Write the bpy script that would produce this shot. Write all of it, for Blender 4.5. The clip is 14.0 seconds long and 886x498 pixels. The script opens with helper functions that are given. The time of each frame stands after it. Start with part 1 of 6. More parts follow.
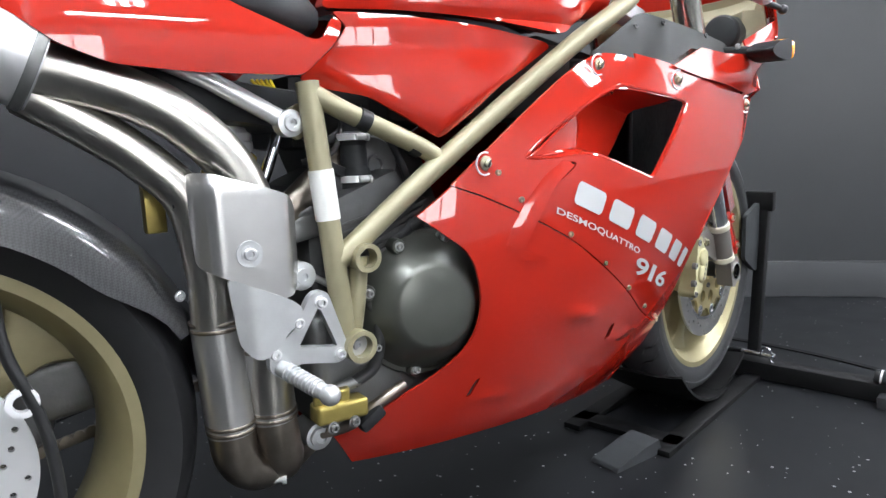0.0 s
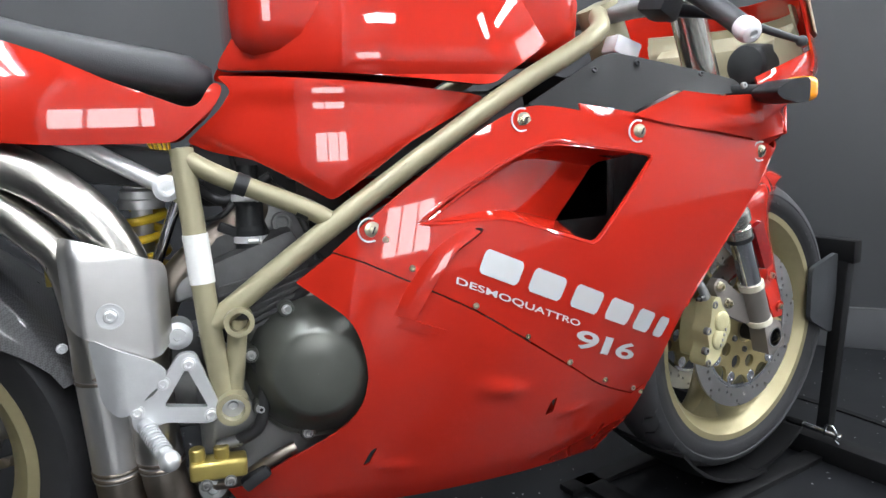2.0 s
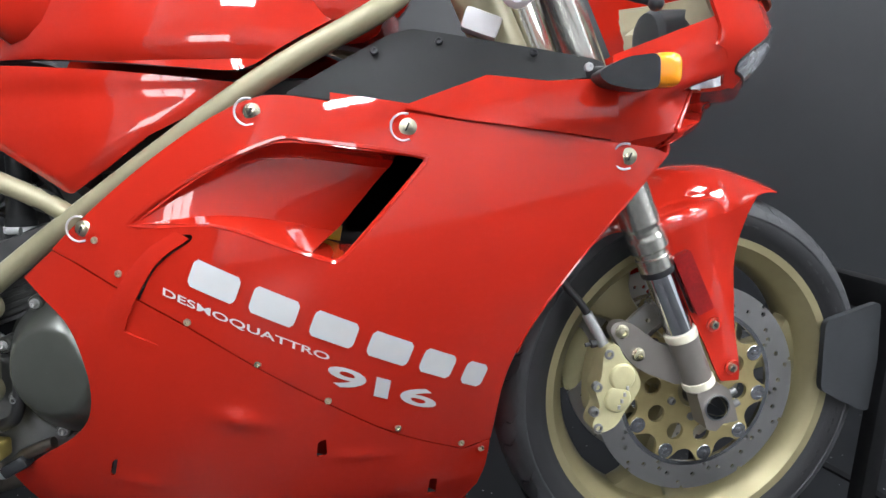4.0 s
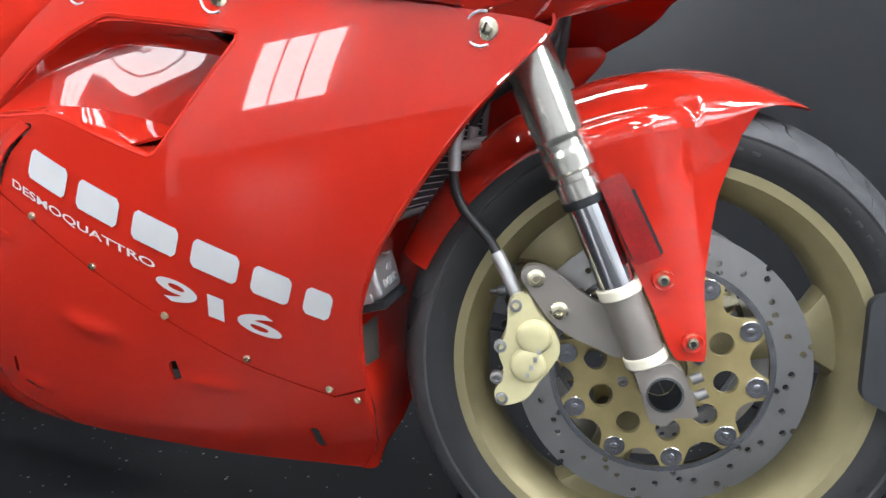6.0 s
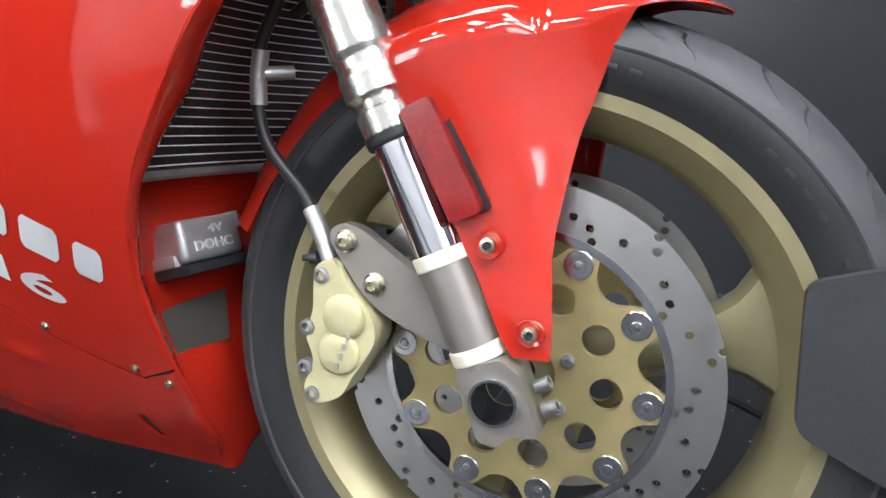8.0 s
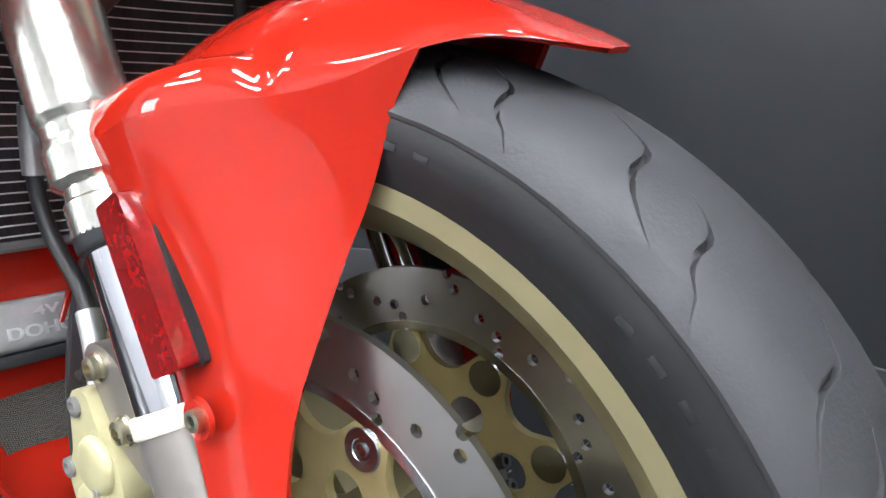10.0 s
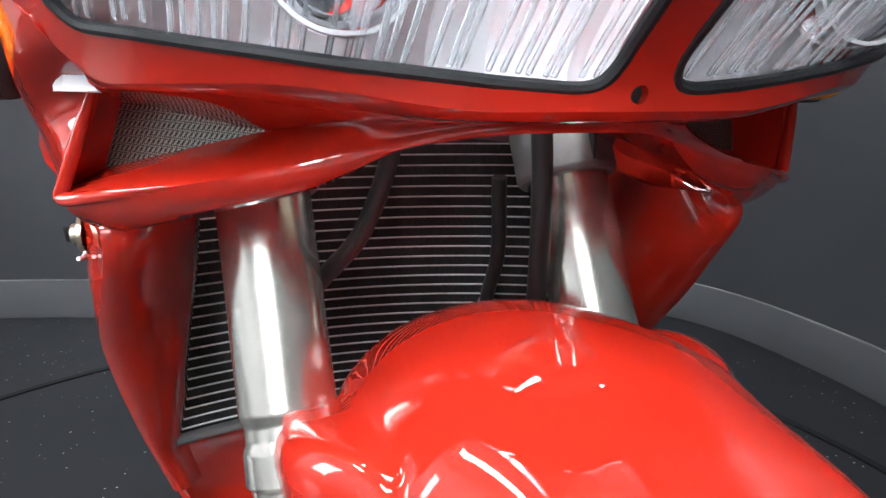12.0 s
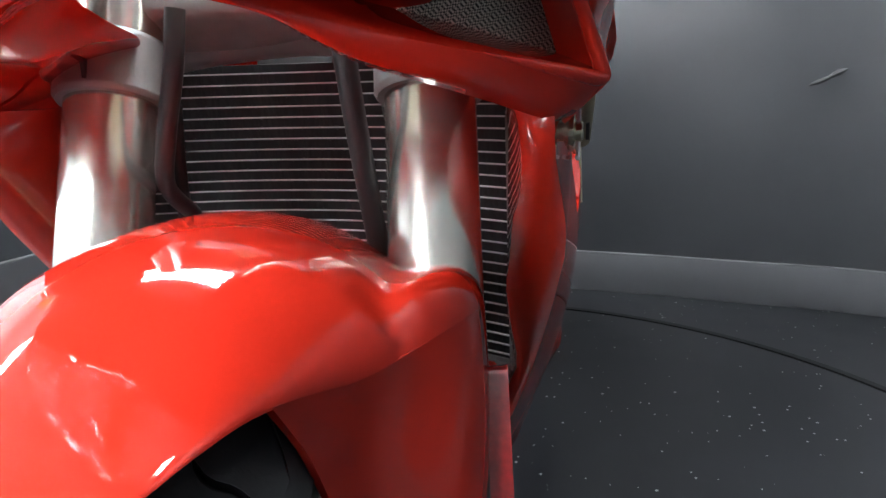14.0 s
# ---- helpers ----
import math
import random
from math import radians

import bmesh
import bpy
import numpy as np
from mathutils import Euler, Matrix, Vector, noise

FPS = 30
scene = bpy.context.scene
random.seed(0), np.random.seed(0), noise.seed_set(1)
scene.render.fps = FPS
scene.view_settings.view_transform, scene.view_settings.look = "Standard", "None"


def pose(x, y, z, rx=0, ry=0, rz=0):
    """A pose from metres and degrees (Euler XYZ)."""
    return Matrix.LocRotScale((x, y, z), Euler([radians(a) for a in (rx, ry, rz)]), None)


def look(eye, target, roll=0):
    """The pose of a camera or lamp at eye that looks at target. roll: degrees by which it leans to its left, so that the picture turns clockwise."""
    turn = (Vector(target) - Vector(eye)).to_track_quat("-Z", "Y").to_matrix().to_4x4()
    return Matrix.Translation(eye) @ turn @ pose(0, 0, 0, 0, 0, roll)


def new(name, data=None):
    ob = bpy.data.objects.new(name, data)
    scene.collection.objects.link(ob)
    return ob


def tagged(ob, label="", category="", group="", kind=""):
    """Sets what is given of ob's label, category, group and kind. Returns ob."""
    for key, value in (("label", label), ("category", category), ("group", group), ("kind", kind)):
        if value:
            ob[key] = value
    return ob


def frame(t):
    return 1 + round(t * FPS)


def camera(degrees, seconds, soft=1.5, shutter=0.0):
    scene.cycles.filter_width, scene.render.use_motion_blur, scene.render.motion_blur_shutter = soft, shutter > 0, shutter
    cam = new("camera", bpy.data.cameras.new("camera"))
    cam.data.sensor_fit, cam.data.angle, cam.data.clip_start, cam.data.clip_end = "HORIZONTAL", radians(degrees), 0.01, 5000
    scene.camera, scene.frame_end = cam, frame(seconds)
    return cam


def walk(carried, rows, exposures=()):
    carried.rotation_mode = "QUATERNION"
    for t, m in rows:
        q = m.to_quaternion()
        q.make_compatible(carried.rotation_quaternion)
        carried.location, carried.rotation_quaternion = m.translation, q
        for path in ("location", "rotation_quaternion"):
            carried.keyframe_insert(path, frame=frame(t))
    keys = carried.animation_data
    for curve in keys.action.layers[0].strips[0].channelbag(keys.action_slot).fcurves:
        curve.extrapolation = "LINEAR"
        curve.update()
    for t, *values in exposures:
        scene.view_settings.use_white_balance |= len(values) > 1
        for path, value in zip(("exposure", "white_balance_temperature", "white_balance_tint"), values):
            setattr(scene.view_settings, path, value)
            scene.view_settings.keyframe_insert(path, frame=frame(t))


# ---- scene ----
cam = camera(66.6, 14.0)
PATH = [
    (0, (-1.361, -0.913, 0.642), (-0.227, 0.701, 0.31), -2.4),
    (0.5, (-1.336, -0.949, 0.675), (-0.208, 0.664, 0.323), -2.4),
    (1, (-1.273, -0.994, 0.685), (-0.208, 0.661, 0.332), -2.3),
    (1.5, (-1.16, -1.025, 0.676), (-0.241, 0.718, 0.333), -2.2),
    (2, (-0.996, -1.035, 0.718), (-0.327, 0.82, 0.384), -1.9),
    (2.5, (-0.793, -1.059, 0.746), (-0.344, 0.859, 0.402), -1.6),
    (3, (-0.636, -1.055, 0.741), (-0.308, 0.886, 0.391), -1.3),
    (3.2, (-0.574, -1.047, 0.732), (-0.308, 0.905, 0.388), -1.3),
    (5.3, (-0.109, -0.859, 0.66), (-0.625, 1.038, 0.291), -0.4),
    (5.5, (-0.079, -0.837, 0.643), (-0.65, 1.043, 0.268), -0.4),
    (6, (0.025, -0.783, 0.594), (-0.664, 1.059, 0.231), -0.3),
    (6.5, (0.107, -0.713, 0.564), (-0.626, 1.112, 0.199), -0.4),
    (7, (0.158, -0.651, 0.536), (-0.657, 1.141, 0.184), -0.6),
    (7.5, (0.194, -0.586, 0.509), (-0.742, 1.15, 0.181), -0.6),
    (8, (0.237, -0.512, 0.519), (-0.827, 1.148, 0.182), -0.5),
    (8.2, (0.249, -0.484, 0.525), (-0.859, 1.146, 0.183), -0.5),
    (10.3, (0.307, -0.183, 0.607), (-1.23, 1.037, 0.223), -0.3),
    (10.5, (0.293, -0.181, 0.641), (-1.307, 0.949, 0.242), -0.1),
    (11, (0.252, -0.191, 0.711), (-1.48, 0.705, 0.264), 0.7),
    (11.5, (0.242, -0.153, 0.741), (-1.591, 0.511, 0.296), 0.1),
    (12, (0.243, -0.078, 0.752), (-1.661, 0.333, 0.296), -0.0),
    (12.5, (0.261, 0.007, 0.747), (-1.688, 0.145, 0.319), -0.7),
    (13, (0.266, 0.072, 0.752), (-1.677, -0.11, 0.31), -1.2),
    (13.5, (0.244, 0.138, 0.73), (-1.679, -0.194, 0.291), -1.2),
    (14, (0.218, 0.189, 0.707), (-1.674, -0.228, 0.208), -1.7),
]
walk(cam, [(t, look(eye, goal, lean)) for t, eye, goal, lean in PATH], [(0, -0.38), (3.2, -0.58), (5.3, -0.36), (8.2, -0.19), (10.3, -0.05), (12.0, 0.0), (13.0, 0.22), (14.0, 0.6)])

# ---- light ----
world = bpy.data.worlds.new("world")
scene.world = world
world.use_nodes = True
world.node_tree.nodes["Background"].inputs[0].default_value = (0.9, 0.95, 1.0, 1)
world.node_tree.nodes["Background"].inputs[1].default_value = 0.02
scene.view_settings.exposure = 0.0


# ---- materials ----
def material(name, colour, rough=0.5, metal=0.0, coat=0.0, vary=0.12, scale=40.0, bump=0.0, bump_scale=300.0, spread=0.06, stretch=(1, 1, 1)):
    """A painted, moulded or metal surface with broad and fine variation of tone and gloss."""
    m = bpy.data.materials.new(name)
    m.use_nodes = True
    nt = m.node_tree
    b = nt.nodes["Principled BSDF"]
    b.inputs["Metallic"].default_value = metal
    b.inputs["Coat Weight"].default_value = coat
    b.inputs["Coat Roughness"].default_value = 0.03
    co = nt.nodes.new("ShaderNodeTexCoord")
    mp = nt.nodes.new("ShaderNodeMapping")
    mp.inputs["Scale"].default_value = stretch
    nt.links.new(co.outputs["Object"], mp.inputs[0])
    fine = nt.nodes.new("ShaderNodeTexNoise")
    fine.inputs["Scale"].default_value = scale
    fine.inputs["Detail"].default_value = 6
    broad = nt.nodes.new("ShaderNodeTexNoise")
    broad.inputs["Scale"].default_value = scale / 9
    for n in (fine, broad):
        nt.links.new(mp.outputs[0], n.inputs["Vector"])
    mixed = nt.nodes.new("ShaderNodeMath")
    mixed.operation = "MULTIPLY"
    nt.links.new(fine.outputs["Fac"], mixed.inputs[0])
    nt.links.new(broad.outputs["Fac"], mixed.inputs[1])
    ramp = nt.nodes.new("ShaderNodeValToRGB")
    dark = [c * (1 - vary) for c in colour]
    light = [min(1, c * (1 + vary)) for c in colour]
    ramp.color_ramp.elements[0].color = (*dark, 1)
    ramp.color_ramp.elements[1].color = (*light, 1)
    ramp.color_ramp.elements[0].position, ramp.color_ramp.elements[1].position = 0.1, 0.4
    nt.links.new(mixed.outputs[0], ramp.inputs[0])
    nt.links.new(ramp.outputs[0], b.inputs["Base Color"])
    rr = nt.nodes.new("ShaderNodeMapRange")
    rr.inputs["To Min"].default_value = max(0.02, rough - spread)
    rr.inputs["To Max"].default_value = min(1, rough + spread)
    nt.links.new(fine.outputs["Fac"], rr.inputs["Value"])
    nt.links.new(rr.outputs[0], b.inputs["Roughness"])
    if bump:
        grain = nt.nodes.new("ShaderNodeTexNoise")
        grain.inputs["Scale"].default_value = bump_scale
        grain.inputs["Detail"].default_value = 3
        nt.links.new(mp.outputs[0], grain.inputs["Vector"])
        bp = nt.nodes.new("ShaderNodeBump")
        bp.inputs["Strength"].default_value = bump
        bp.inputs["Distance"].default_value = 0.001
        nt.links.new(grain.outputs["Fac"], bp.inputs["Height"])
        nt.links.new(bp.outputs[0], b.inputs["Normal"])
    return m


def speckled(name, colour, rough):
    """Dark vinyl with scattered pale flecks and scuffs."""
    m = material(name, colour, rough, vary=0.25, scale=9, spread=0.08)
    nt = m.node_tree
    b = nt.nodes["Principled BSDF"]
    base = b.inputs["Base Color"].links[0].from_socket
    co = nt.nodes.new("ShaderNodeTexCoord")
    fl = nt.nodes.new("ShaderNodeTexVoronoi")
    fl.inputs["Scale"].default_value = 62
    nt.links.new(co.outputs["Object"], fl.inputs["Vector"])
    pick = nt.nodes.new("ShaderNodeMath")
    pick.operation = "LESS_THAN"
    nt.links.new(fl.outputs["Distance"], pick.inputs[0])
    size = nt.nodes.new("ShaderNodeMapRange")
    size.inputs["From Min"].default_value, size.inputs["From Max"].default_value = 0.60, 1.0
    size.inputs["To Min"].default_value, size.inputs["To Max"].default_value = 0.0, 0.18
    sep = nt.nodes.new("ShaderNodeSeparateColor")
    nt.links.new(fl.outputs["Color"], sep.inputs[0])
    nt.links.new(sep.outputs[0], size.inputs["Value"])
    nt.links.new(size.outputs[0], pick.inputs[1])
    mix = nt.nodes.new("ShaderNodeMix")
    mix.data_type = "RGBA"
    nt.links.new(pick.outputs[0], mix.inputs[0])
    nt.links.new(base, mix.inputs[6])
    mix.inputs[7].default_value = (0.42, 0.42, 0.41, 1)
    nt.links.new(mix.outputs[2], b.inputs["Base Color"])
    return m


def woven(name):
    """Carbon-fibre twill under lacquer: tiny dark and grey checks."""
    m = material(name, (0.03, 0.03, 0.032), 0.3, coat=0.8)
    nt = m.node_tree
    b = nt.nodes["Principled BSDF"]
    co = nt.nodes.new("ShaderNodeTexCoord")
    mp = nt.nodes.new("ShaderNodeMapping")
    mp.inputs["Rotation"].default_value = (0.4, 0.7, 0.6)
    nt.links.new(co.outputs["Object"], mp.inputs[0])
    ch = nt.nodes.new("ShaderNodeTexChecker")
    ch.inputs["Scale"].default_value = 420
    ch.inputs["Color1"].default_value = (0.012, 0.012, 0.013, 1)
    ch.inputs["Color2"].default_value = (0.042, 0.042, 0.045, 1)
    nt.links.new(mp.outputs[0], ch.inputs["Vector"])
    nt.links.new(ch.outputs[0], b.inputs["Base Color"])
    return m


def meshed(name, light, dark, scale):
    """Fine woven wire."""
    m = material(name, light, 0.4, metal=0.7)
    nt = m.node_tree
    b = nt.nodes["Principled BSDF"]
    co = nt.nodes.new("ShaderNodeTexCoord")
    mp = nt.nodes.new("ShaderNodeMapping")
    mp.inputs["Rotation"].default_value = (0.78, 0.3, 0.2)
    nt.links.new(co.outputs["Object"], mp.inputs[0])
    ch = nt.nodes.new("ShaderNodeTexChecker")
    ch.inputs["Scale"].default_value = scale
    ch.inputs["Color1"].default_value = (*light, 1)
    ch.inputs["Color2"].default_value = (*dark, 1)
    nt.links.new(mp.outputs[0], ch.inputs["Vector"])
    nt.links.new(ch.outputs[0], b.inputs["Base Color"])
    return m


def glassy(name, colour, rough=0.02, ior=1.45):
    m = bpy.data.materials.new(name)
    m.use_nodes = True
    b = m.node_tree.nodes["Principled BSDF"]
    b.inputs["Base Color"].default_value = (*colour, 1)
    b.inputs["Transmission Weight"].default_value = 1.0
    b.inputs["Roughness"].default_value = rough
    b.inputs["IOR"].default_value = ior
    return m


def shining(name, colour, strength):
    m = bpy.data.materials.new(name)
    m.use_nodes = True
    b = m.node_tree.nodes["Principled BSDF"]
    b.inputs["Base Color"].default_value = (0.9, 0.9, 0.9, 1)
    b.inputs["Emission Color"].default_value = (*colour, 1)
    b.inputs["Emission Strength"].default_value = strength
    return m


RED = material("red_lacquer", (0.41, 0.0175, 0.0085), 0.55, coat=1.0, vary=0.03, scale=6, spread=0.03)
RED.node_tree.nodes["Principled BSDF"].inputs["Specular IOR Level"].default_value = 0.0
RED.node_tree.nodes["Principled BSDF"].inputs["Coat IOR"].default_value = 1.6
GOLD = material("bronze_gold_paint", (0.295, 0.268, 0.172), 0.42, metal=0.25, vary=0.06, scale=60, bump=0.08)
RIMGOLD = material("gold_wheel_paint", (0.30, 0.262, 0.148), 0.36, metal=0.45, vary=0.06, scale=50, bump=0.06)
CARRIER = material("gold_anodised", (0.42, 0.345, 0.165), 0.36, metal=0.6, vary=0.08, scale=60)
BRASS = material("gold_cast_metal", (0.42, 0.335, 0.10), 0.35, metal=0.7, vary=0.1, scale=60, bump=0.1)
CALGOLD = material("pale_gold_paint", (0.52, 0.48, 0.28), 0.42, metal=0.2, vary=0.08, scale=60, bump=0.15)
RUBBER = material("tyre_rubber", (0.034, 0.035, 0.038), 0.6, vary=0.2, scale=30, bump=0.2, bump_scale=500)
SIDEWALL = material("sidewall_rubber", (0.015, 0.015, 0.0165), 0.5, vary=0.2, scale=40, bump=0.15, bump_scale=400)
TANKGREY = material("grey_moulded_plastic", (0.15, 0.15, 0.152), 0.4, vary=0.12, scale=30, bump=0.15)
HOSE = material("black_hose", (0.018, 0.018, 0.019), 0.45, vary=0.2, scale=80, bump=0.2)
PLASTIC = material("black_plastic", (0.02, 0.021, 0.023), 0.42, vary=0.2, scale=60, bump=0.25, bump_scale=700)
SATIN = material("black_satin_panel", (0.03, 0.032, 0.036), 0.36, vary=0.15, scale=20, bump=0.1)
VINYL = material("black_vinyl", (0.028, 0.029, 0.032), 0.5, vary=0.12, scale=30, bump=0.35, bump_scale=900)
STEEL = material("brushed_steel", (0.60, 0.575, 0.53), 0.31, metal=1.0, vary=0.08, scale=30, spread=0.08, stretch=(1, 1, 0.15))
FORKSTEEL = material("polished_grey_tube", (0.64, 0.625, 0.57), 0.22, metal=0.92, vary=0.05, scale=60, spread=0.04)
HEATSTEEL = material("heat_tinted_steel", (0.27, 0.235, 0.20), 0.38, metal=1.0, vary=0.35, scale=22, spread=0.12)
CHROME = material("chrome", (0.78, 0.79, 0.82), 0.06, metal=1.0, vary=0.02, scale=20, spread=0.02)
SHIELDSTEEL = material("satin_pressed_steel", (0.74, 0.73, 0.72), 0.34, metal=0.95, vary=0.05, scale=30, spread=0.06)
ALU = material("bare_aluminium", (0.66, 0.67, 0.68), 0.40, metal=0.75, vary=0.05, scale=60, bump=0.1)
FASTEN = material("pale_plated_metal", (0.62, 0.58, 0.44), 0.28, metal=1.0)
POLISHED = material("polished_button_metal", (0.62, 0.63, 0.66), 0.2, metal=1.0, vary=0.1, scale=60)
BRIGHTALU = material("silver_satin_metal", (0.74, 0.74, 0.75), 0.32, metal=0.5, vary=0.03, scale=40)
CAMALU = material("cast_aluminium", (0.42, 0.42, 0.42), 0.42, metal=0.7, vary=0.12, scale=60, bump=0.25)
DARKCAST = material("dark_engine_casting", (0.055, 0.055, 0.056), 0.5, metal=0.4, vary=0.3, scale=40, bump=0.3)
CAST = material("cast_grey_metal", (0.22, 0.22, 0.22), 0.5, metal=0.6, vary=0.2, scale=40, bump=0.3)
COVER = material("dark_grey_magnesium_paint", (0.085, 0.088, 0.078), 0.3, metal=0.5, vary=0.06, scale=40, bump=0.06)
LEG = material("grey_brown_anodised", (0.27, 0.245, 0.225), 0.42, metal=0.6, vary=0.06, scale=40)
ROTOR = material("worn_disc_steel", (0.62, 0.61, 0.60), 0.33, metal=1.0, vary=0.04, scale=45, spread=0.02)
BAND = material("cream_plastic", (0.72, 0.68, 0.55), 0.5, vary=0.05)
WHITE = material("white_plastic", (0.75, 0.74, 0.76), 0.4, vary=0.04)
DECAL = material("silver_decal", (0.68, 0.69, 0.70), 0.35, metal=0.3, vary=0.03)
PALE = material("white_label", (0.72, 0.72, 0.70), 0.6, vary=0.1, scale=90)
YELLOW = material("yellow_paint", (0.75, 0.52, 0.03), 0.35, coat=0.4)
CORE = material("radiator_core", (0.022, 0.0225, 0.024), 0.5, metal=0.3, vary=0.6, scale=420, stretch=(1, 1, 0.18))
FIN = material("radiator_tube_metal", (0.88, 0.89, 0.90), 0.4, metal=0.1)
# Flat black painted as shade in holes, slots and grooves; also plain black boxes.
SHADE_BLACK = material("engine_shadow_black", (0.012, 0.012, 0.013), 0.6, vary=0.3)
OLIVE = material("olive_grey_moulding", (0.34, 0.31, 0.21), 0.5, vary=0.05)
CARBON = woven("carbon_twill")
MESH = meshed("wire_mesh", (0.42, 0.40, 0.35), (0.03, 0.03, 0.03), 1000)
AMBERSKIN = material("amber_ribbed_plastic", (0.86, 0.29, 0.009), 0.15, coat=0.8, vary=0.1)
REFLECT = material("red_reflector_plastic", (0.22, 0.008, 0.008), 0.12, coat=1.0, vary=0.25, scale=300)
GLASS = glassy("lamp_glass", (0.97, 0.98, 1.0), 0.02)
BULBBOWL = material("lamp_reflector", (0.93, 0.94, 0.96), 0.30, metal=0.12, vary=0.03)
RIB = glassy("lamp_rib_glass", (0.95, 0.97, 1.0), 0.10)
RIB.node_tree.nodes["Principled BSDF"].inputs["Transmission Weight"].default_value = 0.75
DAYLIGHT = shining("bright_window", (0.93, 0.97, 1.0), 8.0)
NOONLIGHT = shining("sunlit_window", (0.95, 0.98, 1.0), 14.0)
SCUFF = material("scuff_mark", (0.02, 0.02, 0.021), 0.7, vary=0.5, scale=80)
FLOOR = speckled("speckled_black_vinyl", (0.009, 0.0095, 0.011), 0.33)
WALL = material("charcoal_wall_paint", (0.021, 0.0223, 0.025), 0.40, vary=0.10, scale=5, bump=0.15, bump_scale=160)
PLINTH = material("charcoal_skirting_paint", (0.024, 0.025, 0.028), 0.75, vary=0.15, scale=9, bump=0.2, bump_scale=120)
EDGE = material("worn_grey_edge", (0.08, 0.08, 0.082), 0.6, vary=0.4, scale=30)
BACKWALL = material("pale_room_paint", (0.40, 0.40, 0.41), 0.7, vary=0.05, scale=3)
CEIL = material("ceiling_tile_white", (0.50, 0.50, 0.50), 0.8, vary=0.04, scale=5)
BLACKSTEEL = material("black_powder_coat", (0.004, 0.004, 0.0045), 0.5, vary=0.2, scale=60, bump=0.1)
PAD = material("dark_grey_pad", (0.028, 0.03, 0.033), 0.55, vary=0.1, scale=60, bump=0.3)
PANEL = shining("lamp_panel", (0.93, 0.98, 1.03), 96.0)


# ---- tools ----
def part(name, bm, mat, parent=None, label="", smooth=True, sharp=40.0):
    """Links a bmesh as one mesh object, as a part under a thing or a part."""
    bmesh.ops.recalc_face_normals(bm, faces=bm.faces)
    me = bpy.data.meshes.new(name)
    bm.to_mesh(me)
    bm.free()
    if smooth:
        me.shade_smooth()
        me.set_sharp_from_angle(angle=radians(sharp))
    me.materials.append(mat)
    ob = new(name, me)
    if parent:
        ob.parent = parent
        ob.matrix_parent_inverse = Matrix.Translation(parent.location).inverted() if parent.type == "EMPTY" else Matrix()
    if label:
        ob["label"] = label
    return ob


def join(*bms):
    out = bmesh.new()
    for bm in bms:
        me = bpy.data.meshes.new("t")
        bm.to_mesh(me)
        out.from_mesh(me)
        bpy.data.meshes.remove(me)
        bm.free()
    return out


def smooth_line(pts, n=8, closed=False):
    """Points of a Catmull-Rom curve through pts."""
    p = [Vector(q) for q in pts]
    k = len(p)
    out = []
    for i in range(k if closed else k - 1):
        a = p[(i - 1) % k] if closed or i else p[0] * 2 - p[1]
        b, c = p[i], p[(i + 1) % k]
        d = p[(i + 2) % k] if closed or i + 2 < k else p[-1] * 2 - p[-2]
        for j in range(n):
            t = j / n
            out.append(0.5 * (2 * b + (c - a) * t + (2 * a - 5 * b + 4 * c - d) * t * t + (3 * b - a - 3 * c + d) * t ** 3))
    if not closed:
        out.append(p[-1])
    return out


def tube(pts, r, seg=16, n=8, smooth=True, radii=None):
    """A round rod or pipe along a curve; radii, if given, at the points."""
    line = smooth_line(pts, n) if smooth and len(pts) > 2 else [Vector(p) for p in pts]
    bm = bmesh.new()
    rings = []
    side = None
    m = len(line)
    for i, p in enumerate(line):
        t = (line[min(i + 1, m - 1)] - line[max(i - 1, 0)]).normalized()
        if side is None:
            side = t.cross(Vector((0.13, 0.27, 0.95)) if abs(t.z) < 0.9 else Vector((1, 0.1, 0))).normalized()
        side = (side - t * side.dot(t)).normalized()
        up = t.cross(side)
        if radii:
            f = i / (m - 1) * (len(radii) - 1)
            k = min(int(f), len(radii) - 2)
            rad = radii[k] + (radii[k + 1] - radii[k]) * (f - k)
        else:
            rad = r
        rings.append([bm.verts.new(p + (side * math.cos(a) + up * math.sin(a)) * rad) for a in (2 * math.pi * j / seg for j in range(seg))])
    for a, b in zip(rings, rings[1:]):
        for j in range(seg):
            bm.faces.new((a[j], a[(j + 1) % seg], b[(j + 1) % seg], b[j]))
    bm.faces.new(rings[0][::-1])
    bm.faces.new(rings[-1])
    return bm


def turned(profile, seg=48, axis="y", closed=True):
    """A body of revolution round an axis, from (radius, along) pairs."""
    bm = bmesh.new()
    rings = []
    for j in range(seg):
        a = 2 * math.pi * j / seg
        c, s = math.cos(a), math.sin(a)
        rings.append([bm.verts.new({"y": (r * c, h, r * s), "x": (h, r * c, r * s), "z": (r * c, r * s, h)}[axis]) for r, h in profile])
    k = len(profile)
    for j in range(seg):
        a, b = rings[j], rings[(j + 1) % seg]
        for i in range(k if closed else k - 1):
            bm.faces.new((a[i], a[(i + 1) % k], b[(i + 1) % k], b[i]))
    return bm


def moved(bm, m):
    bm.transform(m)
    return bm


def along(p, q):
    """The pose whose z axis runs from p to q."""
    p, q = Vector(p), Vector(q)
    return Matrix.Translation(p) @ (q - p).to_track_quat("Z", "Y").to_matrix().to_4x4()


